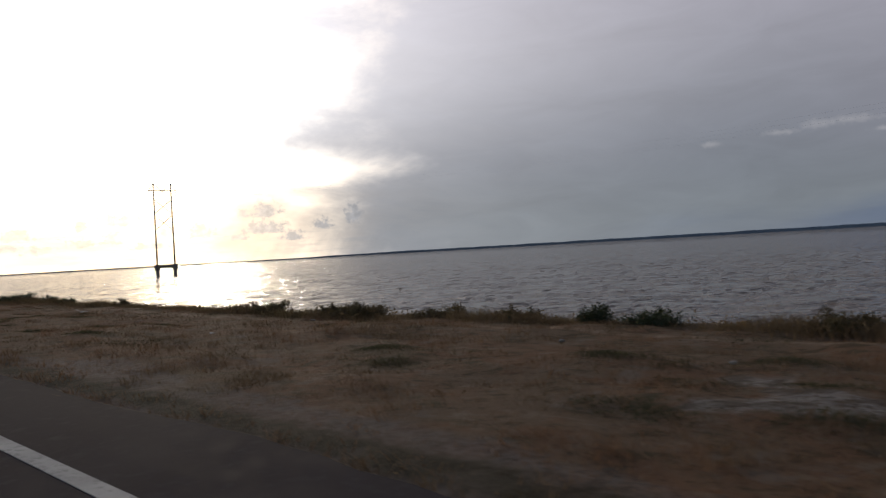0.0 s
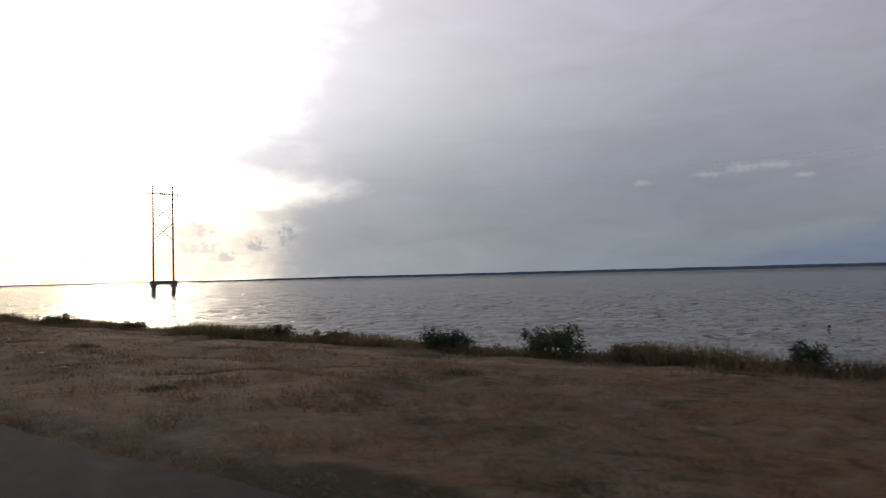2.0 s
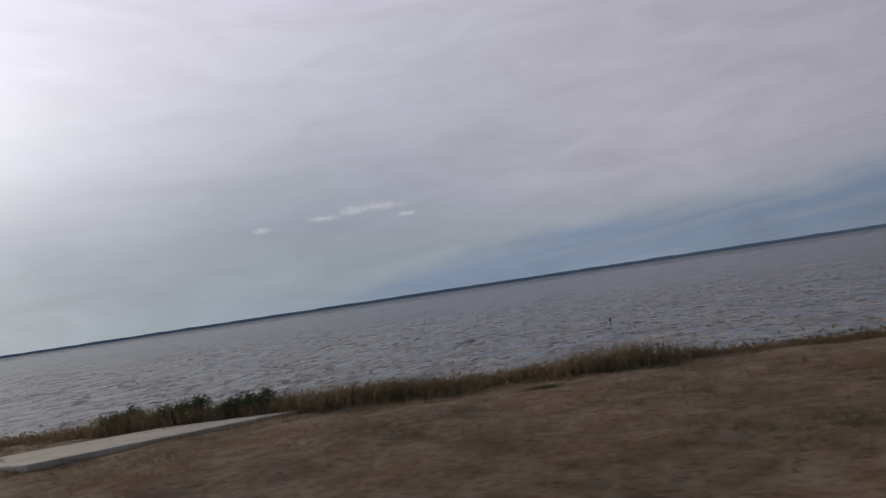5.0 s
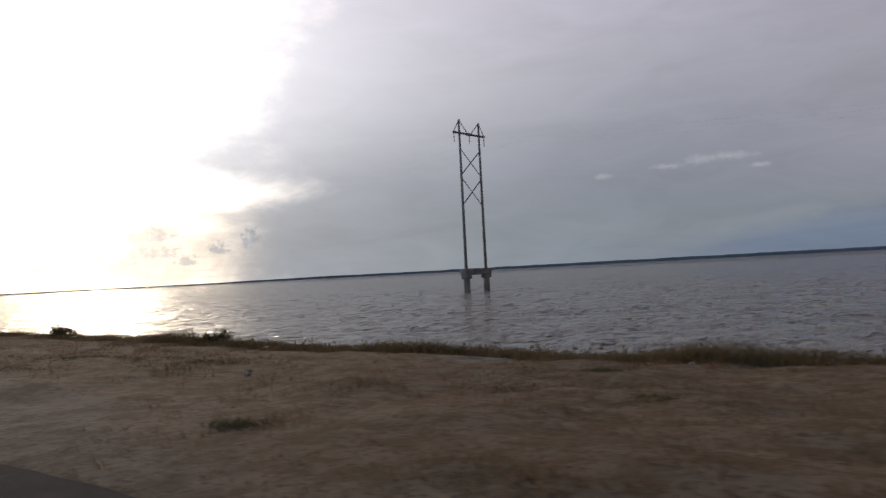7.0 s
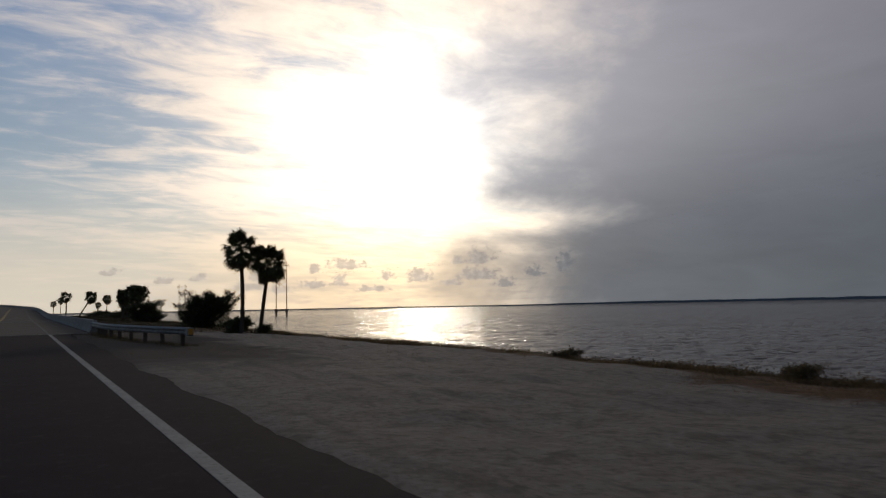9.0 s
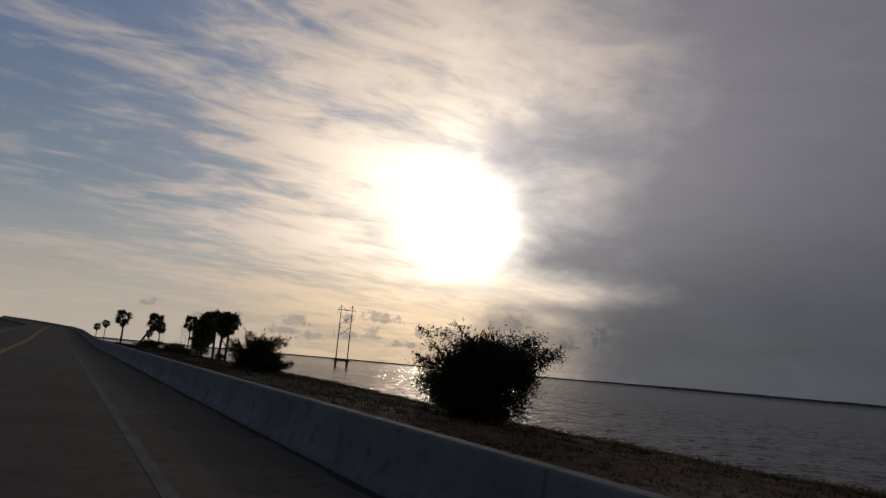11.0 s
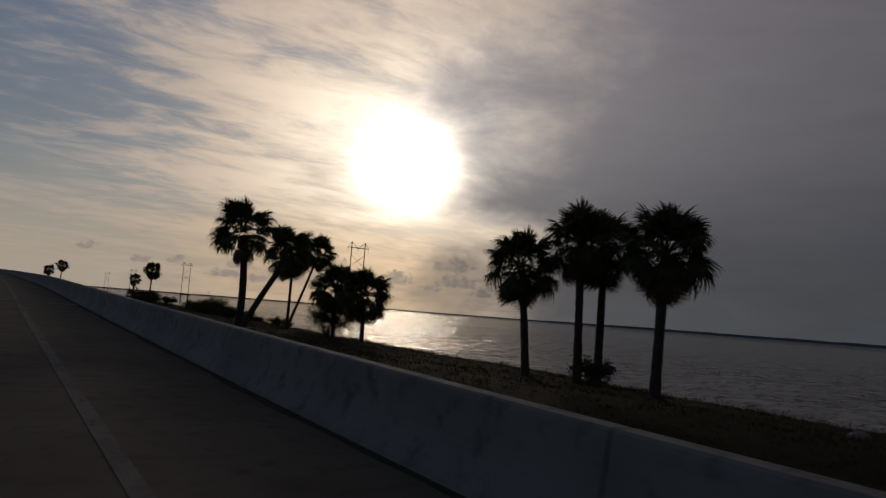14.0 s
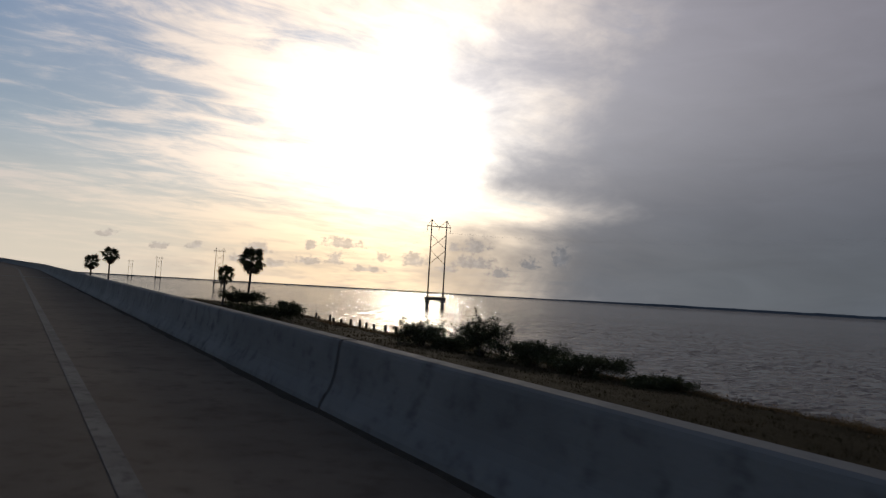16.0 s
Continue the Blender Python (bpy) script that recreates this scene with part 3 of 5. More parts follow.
def soft_noise(x, y, size, seed):
    """Value noise on a grid, smooth, from 0 to 1."""
    g = np.random.RandomState(seed).rand(64, 64)
    u, v = np.asarray(x) / size, np.asarray(y) / size
    i, j = np.floor(u).astype(int), np.floor(v).astype(int)
    fu, fv = u - i, v - j
    fu, fv = fu * fu * (3 - 2 * fu), fv * fv * (3 - 2 * fv)
    a, b = g[i % 64, j % 64], g[(i + 1) % 64, j % 64]
    c, d = g[i % 64, (j + 1) % 64], g[(i + 1) % 64, (j + 1) % 64]
    return a * (1 - fu) * (1 - fv) + b * fu * (1 - fv) + c * (1 - fu) * fv + d * fu * fv


def ground_masks(x, y):
    """Sand, green, wheel track and gravel, each from 0 to 1, for places on the ground."""
    n1, n2 = soft_noise(x, y, 3.2, 5), soft_noise(x, y, 1.1, 6)
    n3 = soft_noise(x, y, 7.0, 7)
    sandy = 0.0 + 0.56 * smooth01(y, 22, 4) + 0.46 * smooth01(np.abs(y - 174), 14, 3)
    sand = smooth01(0.6 * n1 + 0.4 * n2, 0.88 - sandy * 0.5, 1.0 - sandy * 0.5)
    sand *= smooth01(x, 3.2, 6) * smooth01(y, 300, 270)
    green = smooth01(0.6 * soft_noise(x, y, 2.6, 9) + 0.4 * soft_noise(x, y, 0.9, 10), 0.58, 0.75) * 0.5 + 1.0 * smooth01(y, 285, 315) + 0.75 * smooth01(np.abs(x - 2.8), 0.7, 0.2) * smooth01(y, 160, 120)
    rut = np.minimum(np.abs(x - (12.0 + 0.3 * np.sin(y * 0.05))), np.abs(x - (13.6 + 0.3 * np.sin(y * 0.05))))
    track = smooth01(rut, 0.65, 0.15) * smooth01(y, 215, 190) + 0.6 * smooth01(y, 165, 190) * smooth01(y, 240, 215) + 0.5 * smooth01(n3, 0.6, 0.8) * smooth01(x, 8, 11) * smooth01(y, 200, 180)
    reach = np.interp(y, [160, 178, 188, 200, 212, 224, 236, 300], [3.6, 5.4, 6.8, 7.6, 9.0, 11.5, 18.0, 24.0])
    gravel = smooth01(x + 3 * (n1 - 0.5), reach + 2, reach - 2) * smooth01(y, 166, 180) * smooth01(y, 292, 268)
    track = 0.75 * track + 0.8 * smooth01(y, 75, 120) * (0.6 + 0.6 * n3) * smooth01(y, 200, 170)
    shoreward = smooth01(x, shore_x(y) - 0.6, shore_x(y) - 2.6)
    return sand, np.clip(green, 0, 1), track * shoreward, gravel * shoreward


# ---------------------------------------------------------------- water, ground, road
def build_water():
    """One sheet of water to the horizon, with real short waves in the part near the shore."""
    def reach(start, step, end):
        v = [start]
        while abs(v[-1]) < end:
            step *= 1.16
            v.append(v[-1] + math.copysign(step, end) if start >= 0 else v[-1] - step)
        return v[1:]
    xs = np.concatenate([reach(-1.0, 4.0, 4600.0)[::-1], [-1.0], np.arange(8.0, 110.0, 0.7), reach(110.0, 0.8, 4700.0)])
    ys = np.concatenate([np.array(reach(-1.0, 3.0, 4500.0)[::-1]) - 39.0, np.arange(-40.0, 620.0, 0.8), reach(620.0, 0.9, 5000.0)])
    X, Y = np.meshgrid(xs, ys)
    u, v = X * 0.82 - Y * 0.57, X * 0.57 + Y * 0.82
    h = (soft_noise(u * 0.55, v, 2.6, 41) - 0.5) * 0.11 + (soft_noise(u * 0.6 + 7, v, 1.5, 42) - 0.5) * 0.08
    fade = smooth01(X, 420, 60) * smooth01(Y, 1100, 500) * smooth01(Y, -42, -34) * smooth01(X, 6, 10)
    nx, ny = len(xs), len(ys)
    idx = np.arange(nx * ny).reshape(ny, nx)
    faces = np.stack([idx[:-1, :-1], idx[:-1, 1:], idx[1:, 1:], idx[1:, :-1]], -1).reshape(-1, 4)
    me = mesh_np("water", np.stack([X, Y, h * fade], -1).reshape(-1, 3), faces, WATER, True)
    tagged(new("water", me), "choppy grey-brown bay water with small waves", "water", kind="structure")


def build_ground():
    xs = np.concatenate([[-56, -48, -40, -30, -20, -12, -8.2, -6, -3, 0, 1.5], np.arange(2.0, 36.01, 0.3), [38, 42, 48]])
    ys = np.concatenate([[-200, -160, -120, -90, -70, -55, -45, -38], np.arange(-32, 300, 0.42), np.arange(300, 600, 0.9), [602, 610]])
    X, Y = np.meshgrid(xs, ys)
    Z = land_z(X, Y)
    rough = (soft_noise(X, Y, 4.5, 1) - 0.5) * 0.16 + (soft_noise(X, Y, 1.2, 2) - 0.5) * 0.13 + (soft_noise(X, Y, 0.6, 3) - 0.5) * 0.08
    Z = Z + rough * smooth01(X, 2.7, 5.0)
    # the ground passes under the road slab
    Z = np.where((X < pavement_edge(Y) + 0.1) & (X > -8.1), np.minimum(Z, road_z(Y) - 0.12), Z)
    nx, ny = len(xs), len(ys)
    idx = np.arange(nx * ny).reshape(ny, nx)
    faces = np.stack([idx[:-1, :-1], idx[:-1, 1:], idx[1:, 1:], idx[1:, :-1]], -1).reshape(-1, 4)
    me = mesh_np("ground", np.stack([X, Y, Z], -1).reshape(-1, 3), faces, GROUND, True)
    for key, values in zip(("sand", "green", "track", "gravel"), ground_masks(X, Y)):
        me.attributes.new(key, "FLOAT", "POINT").data.foreach_set("value", np.ascontiguousarray(values, np.float32).ravel())
    bare = smooth01(X + 1.6 * (soft_noise(X, Y, 2.1, 18) - 0.5), 4.4, 2.6) * (0.45 + 0.55 * np.maximum(smooth01(Y, 34, 14), smooth01(Y, 120, 165)))
    me.attributes.new("bare", "FLOAT", "POINT").data.foreach_set("value", np.ascontiguousarray(bare, np.float32).ravel())
    dirt = smooth01(X + 1.8 * (soft_noise(X, Y, 1.1, 6) - 0.5), 10.5, 6.5) * smooth01(Y, 228, 246)
    me.attributes.new("dirt", "FLOAT", "POINT").data.foreach_set("value", np.ascontiguousarray(dirt, np.float32).ravel())
    tagged(new("ground", me), "dry brown grass verge with bare sand and wheel tracks", "ground", kind="structure")


def ribbon(y0, y1, x0, x1, lift, thick, step=2.0):
    """A slab that follows the road, between two distances from its axis."""
    bm = bmesh.new()
    ys = np.arange(y0, y1 + 0.01, step)
    rings = []
    for y in ys:
        a = float(x0(y) if callable(x0) else x0) + float(road_x(y))
        b = float(x1(y) if callable(x1) else x1) + float(road_x(y))
        z = float(road_z(y)) + lift
        rings.append([bm.verts.new(p) for p in ((a, y, z), (b, y, z), (b, y, z - thick), (a, y, z - thick))])
    for p, q in zip(rings, rings[1:]):
        for j in range(4):
            bm.faces.new((p[j], p[(j + 1) % 4], q[(j + 1) % 4], q[j]))
    bm.faces.new(rings[0])
    bm.faces.new(rings[-1][::-1])
    return bm


def build_road():
    road = tagged(new("road", mesh_bm("road", ribbon(-120, 266, lambda y: -7.6, pavement_edge, 0.0, 0.2, 0.5), ASPHALT)),
                  "dark grey asphalt two-lane road with worn edge", "road", kind="structure")
    deck = tagged(new("bridge_deck", mesh_bm("bridge_deck", ribbon(266, 1240, -8.0, 3.70, 0.0, 0.55, 2.0), DECK)),
                  "grey-brown concrete bridge deck rising to a hump", "bridge", kind="structure")
    part("edge_line", ribbon(-120, 266, 0.93, 1.09, 0.006, 0.012), PAINT, road, "worn white edge line")
    part("edge_line", ribbon(266, 1240, 0.93, 1.09, 0.006, 0.012), OLD_PAINT, deck, "faded white edge line")
    part("edge_line", ribbon(-120, 266, -6.4, -6.25, 0.006, 0.012), PAINT, road, "worn white edge line")
    part("edge_line", ribbon(266, 1240, -6.4, -6.25, 0.006, 0.012), PAINT, deck, "worn white edge line")
    for side in (-2.77, -2.57):
        part("centre_line", ribbon(-120, 266, side, side + 0.1, 0.006, 0.012), YELLOW_PAINT, road, "worn yellow centre line")
        part("centre_line", ribbon(266, 1240, side, side + 0.1, 0.006, 0.012), YELLOW_PAINT, deck, "worn yellow centre line")
    # expansion joints across the deck: a dark gap between two pale lips
    rnd = random.Random(4)
    for y in (266.3, 314.3, 321.2, 384.7, 470.0, 530.0):
        for off in (-0.09, 0.05):
            bm = bmesh.new()
            z = float(road_z(y))
            box(bm, (-7.9, y + off, z - 0.03), (3.15, y + off + 0.045, z + 0.012), 0.004)
            part("expansion_joint", bm, SEAL, deck, "pale expansion joint lip")
    # wandering pale crack fillings in the lane
    for j in range(15):
        bm = bmesh.new()
        y, x = 314 + j * 3.4 + rnd.uniform(-1, 1), rnd.uniform(-2.0, 0.6)
        pts = []
        for i in range(14):
            pts.append((x, y))
            x += rnd.uniform(-0.14, 0.14)
            y += rnd.uniform(0.15, 0.4)
        prev = None
        for i, (px, py) in enumerate(pts):
            w = rnd.uniform(0.010, 0.028)
            z = float(road_z(py)) + 0.005
            cur = (bm.verts.new((px - w, py, z)), bm.verts.new((px + w, py, z)))
            if prev:
                bm.faces.new((prev[0], prev[1], cur[1], cur[0]))
            prev = cur
        part("crack_filling", bm, SEAL, deck, "pale wandering crack filling")
    part("gutter_dirt", ribbon(268, 700, lambda y: 3.08 + 0.03 * math.sin(y * 0.9) + 0.02 * math.sin(y * 2.7), 3.25, 0.010, 0.02, 0.5), DIRT, deck, "dark dirt along the foot of the barrier")
    tagged(new("bridge_wall", mesh_bm("bridge_wall", ribbon(556, 1240, -7.8, 3.55, -0.5, 13.0, 4.0), PIER)),
           "solid stained concrete approach under the deck", "bridge", kind="structure")


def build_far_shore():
    """Low wooded land across the bay, its distance haze put into the colour."""
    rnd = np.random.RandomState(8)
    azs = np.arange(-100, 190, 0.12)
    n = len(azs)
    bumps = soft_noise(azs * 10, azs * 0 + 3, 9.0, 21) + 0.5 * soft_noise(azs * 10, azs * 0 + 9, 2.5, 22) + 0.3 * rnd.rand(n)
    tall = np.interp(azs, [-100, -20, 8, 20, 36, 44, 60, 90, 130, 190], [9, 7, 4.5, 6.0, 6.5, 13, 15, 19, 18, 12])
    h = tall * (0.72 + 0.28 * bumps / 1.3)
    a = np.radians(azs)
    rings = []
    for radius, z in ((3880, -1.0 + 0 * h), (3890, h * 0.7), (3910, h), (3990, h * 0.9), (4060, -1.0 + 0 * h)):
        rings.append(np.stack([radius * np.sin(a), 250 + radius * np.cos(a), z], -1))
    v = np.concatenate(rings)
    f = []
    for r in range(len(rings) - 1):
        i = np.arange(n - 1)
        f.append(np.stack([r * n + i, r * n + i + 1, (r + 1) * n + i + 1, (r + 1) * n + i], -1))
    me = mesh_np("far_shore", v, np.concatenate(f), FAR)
    tagged(new("backdrop_far_shore", me), "low dark wooded shore across the bay, with haze put into its colour", "far shore", kind="structure")


# ---------------------------------------------------------------- barrier and guard rail
def build_barrier():
    """Concrete safety-shape parapet, cast in lengths with open joints."""
    barrier = root("bridge_barrier", Matrix(), "weathered grey concrete bridge barrier with open joints", "barrier", kind="structure")
    face = [(0.0, 0.0), (0.012, 0.06), (0.05, 0.13), (0.10, 0.20), (0.135, 0.28), (0.155, 0.36), (0.172, 0.47), (0.195, 0.69), (0.205, 0.725), (0.23, 0.745), (0.40, 0.745), (0.425, 0.725), (0.43, 0.70), (0.43, -0.5), (0.0, -0.5)]
    joints = [267.6, 275.0, 283.0, 292.0, 301.0, 310.0, 319.0, 328.0, 337.0, 346.0, 355.0, 364.0, 373.0, 384.7, 394.0, 405.0, 415.2, 424.0, 434.0, 444.0]
    joints += list(np.arange(454.0, 1240.0, 12.0))
    for y0, y1 in zip(joints, joints[1:]):
        bm = bmesh.new()
        n = 4
        stations = []
        for i in range(n + 1):
            g0, g1 = (0.035 if q in (384.7, 415.2) else 0.012 for q in (y0, y1))
            y = y0 + g0 + (y1 - y0 - g0 - g1) * i / n
            stations.append((3.20 + float(road_x(y)), y, float(road_z(y))))
        sweep(bm, face, stations)
        part("barrier_segment", bm, CONCRETE, barrier, smooth=False)
    return barrier


def rail_x(y):
    return 3.38 + 2.25 * np.clip((262.0 - y) / 12.5, 0, 1) ** 1.7


def build_guard_rail():
    rail = root("guard_rail", Matrix(), "galvanised steel guard rail with a yellow end marker", "guard rail")
    ys = np.arange(249.8, 268.4, 0.5)
    wave = [(0.0, -0.155), (-0.055, -0.115), (-0.08, -0.085), (-0.075, -0.05), (-0.01, -0.02), (-0.01, 0.02), (-0.075, 0.05), (-0.08, 0.085), (-0.055, 0.115), (0.0, 0.155)]
    profile = wave + [(u + 0.012, v) for u, v in reversed(wave)]
    bm = bmesh.new()
    sweep(bm, profile, [(float(rail_x(y)), y, max(ground_z(rail_x(y), y), float(road_z(y)) - 0.12) + 0.56) for y in ys])
    part("beam", bm, STEEL, rail, "ribbed steel beam")
    for y in np.arange(250.6, 267.2, 1.9):
        x = float(rail_x(y))
        z = max(ground_z(x, y), float(road_z(y)) - 0.12)
        bm = bmesh.new()
        box(bm, (x + 0.11, y - 0.075, z - 0.4), (x + 0.28, y + 0.075, z + 0.72), 0.012)
        post = part("post", bm, TIMBER, rail, "weathered wooden post")
        bm = bmesh.new()
        box(bm, (x + 0.012, y - 0.07, z + 0.40), (x + 0.108, y + 0.07, z + 0.71), 0.01)
        part("block", bm, TIMBER, post, "wooden spacer block")
        bm = bmesh.new()
        bmesh.ops.create_cone(bm, cap_ends=True, segments=8, radius1=0.018, radius2=0.014, depth=0.02, matrix=pose(x - 0.02, y, z + 0.56, 0, 90, 0))
        part("bolt", bm, STEEL, post)
    # end terminal: a folded steel box with the marker on its face
    y, x = 249.4, float(rail_x(249.8))
    z = ground_z(x, y) + 0.2
    bm = bmesh.new()
    box(bm, (x - 0.10, y - 0.22, z + 0.18), (x + 0.12, y + 0.42, z + 0.52), 0.03)
    end = part("end_terminal", bm, STEEL, rail, "boxed steel end terminal")
    bm = bmesh.new()
    box(bm, (x - 0.08, y - 0.232, z + 0.24), (x + 0.10, y - 0.223, z + 0.48))
    part("marker", bm, YELLOW, end, "yellow reflective marker")


# ---------------------------------------------------------------- power line
TOWERS = [(97.8, -149.0), (114.5, 245.3), (131.2, 639.4), (147.9, 1033.0), (164.6, 1427.0), (181.3, 1821.0)]
ARM_Z, PEAK_Z, HALF = 29.3, 31.8, 3.05


def build_tower():
    t = root("power_tower", pose(0, 0, 0), "slender two-pole power tower on a concrete pier in the bay", "power tower", "power line towers")
    for s in (-1, 1):
        bm = bmesh.new()
        tube(bm, [(s * HALF, 0, -4), (s * HALF, 0, 0.5), (s * HALF, 0, 2.9)], [0.62, 0.62, 0.6], 12)
        part("pile", bm, PIER, t, "round stained concrete pile", smooth=False)
        bm = bmesh.new()
        tube(bm, [(s * HALF, 0, 4.1), (s * (HALF - 0.02), 0, 15), (s * (HALF - 0.05), 0, PEAK_Z)], [0.29, 0.25, 0.19], 10)
        pole = part("pole", bm, POLE, t, "tapered dark pole", smooth=True)
        bm = bmesh.new()
        for end in (s * (HALF + 1.6), s * 0.5):
            tube(bm, [(s * (HALF - 0.05), 0.0, PEAK_Z - 0.1), (end, 0.0, ARM_Z + 0.12)], 0.085, 6)
        part("arm_stay", bm, POLE, pole)
    bm = bmesh.new()
    box(bm, (-HALF - 0.85, -0.8, 3.05), (HALF + 0.85, 0.8, 4.2), 0.14)
    for s in (-1, 1):
        box(bm, (s * HALF - 0.9, -0.8, 2.35), (s * HALF + 0.9, 0.8, 3.1), 0.25)
    part("pile_cap", bm, PIER, t, "concrete cap beam")
    bm = bmesh.new()
    for y in (-0.2, 0.2):
        box(bm, (-HALF - 1.7, y - 0.06, ARM_Z - 0.14), (HALF + 1.7, y + 0.06, ARM_Z + 0.14), 0.02)
    part("cross_arm", bm, POLE, t, "paired cross arm")
    for lo, hi in ((15.8, 20.9), (21.4, 26.3)):
        for s in (-1, 1):
            bm = bmesh.new()
            tube(bm, [(-s * HALF, s * 0.12, lo), (s * HALF, s * 0.12, hi)], 0.11 if s > 0 else 0.085, 6)
            part("cross_brace", bm, POLE, t)
    for x in (-HALF - 1.55, 0.0, HALF + 1.55):
        bm = bmesh.new()
        for i in range(11):
            z = ARM_Z - 0.25 - i * 0.15
            bmesh.ops.create_cone(bm, cap_ends=True, segments=10, radius1=0.13, radius2=0.05, depth=0.09, matrix=Matrix.Translation((x, 0, z)))
        tube(bm, [(x, 0, ARM_Z - 0.1), (x, 0, ARM_Z - 2.0)], 0.025, 6)
        part("insulator", bm, PORCELAIN, t, "dark insulator string")
    bm = bmesh.new()
    box(bm, (-0.7, -0.3, ARM_Z - 0.22), (0.7, 0.3, ARM_Z + 0.22), 0.05)
    part("hanger_plate", bm, POLE, t)
    return t


def build_power_line():
    first = build_tower()
    yaw = -math.degrees(math.atan2(TOWERS[1][0] - TOWERS[0][0], TOWERS[1][1] - TOWERS[0][1]))
    for i, (x, y) in enumerate(TOWERS):
        if i == 0:
            first.matrix_basis = pose(x, y, 0, 0, 0, yaw)
        else:
            copy_thing(first, pose(x, y, 0, 0, 0, yaw))
    line = root("power_line", Matrix(), "thin sagging wires strung between the power towers", "wires")
    for (x0, y0), (x1, y1) in zip(TOWERS, TOWERS[1:]):
        for off, z, sag, r in ((-HALF - 1.55, ARM_Z - 2.0, 9.0, 0.004), (0, ARM_Z - 2.0, 9.0, 0.004), (HALF + 1.55, ARM_Z - 2.0, 9.0, 0.004)):
            bm = bmesh.new()
            pts = []
            for i in range(33):
                u = i / 32
                pts.append((x0 + off + (x1 - x0) * u, y0 + (y1 - y0) * u, z - sag * 4 * u * (1 - u)))
            tube(bm, pts, r, 4)
            part("wire", bm, WIRE, line)


# ---------------------------------------------------------------- palms
def frond_mesh(seed, mat, droop):
    """One fan leaf, pointing along +y: stalk, curved rib and a pleated fan of pointed blades."""
    rnd = random.Random(seed)
    v, f = [], []

    def quad_strip(points, widths, side):
        base = len(v)
        for p, w in zip(points, widths):
            v.append(tuple(p - side * w))
            v.append(tuple(p + side * w))
        for i in range(len(points) - 1):
            f.append((base + 2 * i, base + 2 * i + 1, base + 2 * i + 3, base + 2 * i + 2))

    stalk = [Vector((0, 0.0, 0.0)), Vector((0, 0.34, 0.05)), Vector((0, 0.65, 0.04))]
    quad_strip(stalk, (0.020, 0.015, 0.011), Vector((1, 0, 0)))
    quad_strip(stalk, (0.013, 0.011, 0.009), Vector((0, 0, 1)))
    n = 56
    spread = radians(128 - 36 * min(droop, 1.2))
    for i in range(n):
        u = (i + 0.5) / n * 2 - 1
        ang = u * spread + rnd.uniform(-0.04, 0.04)
        along = 0.63 + 0.13 * (1 - abs(u)) ** 1.2
        start = Vector((0, along - 0.02, 0.04 - 0.05 * (1 - abs(u)) ** 2))
        way = Vector((math.sin(ang), math.cos(ang), 0))
        length = (0.43 - 0.08 * abs(u)) * rnd.uniform(0.74, 1.14) * (1 + 0.22 * droop)
        sag = droop * rnd.uniform(0.75, 1.25)
        mid = start + way * length * 0.5 + Vector((0, 0, 0.03 - 0.07 * sag - 0.05 * abs(u)))
        bend = start + way * length * (0.80 - 0.10 * sag) + Vector((0, 0, -0.19 * sag - 0.07 * abs(u)))
        tip = start + way * length * (0.98 - 0.26 * sag) + Vector((0, 0, -0.02 - 0.36 * sag - 0.1 * abs(u)))
        side = Vector((way.y, -way.x, 0.45 if i % 2 else -0.45)).normalized()
        quad_strip([start, mid, bend, tip], (0.005, 0.0145, 0.0095, 0.0015), side)
    return mesh_np("frond", v, f, mat)


FRONDS = [frond_mesh(1, FROND, 0.18), frond_mesh(2, FROND, 0.38), frond_mesh(3, FROND, 0.62), frond_mesh(6, FROND, 0.9)]
DEAD_FRONDS = [frond_mesh(4, DEAD, 1.1), frond_mesh(5, DEAD, 1.3)]


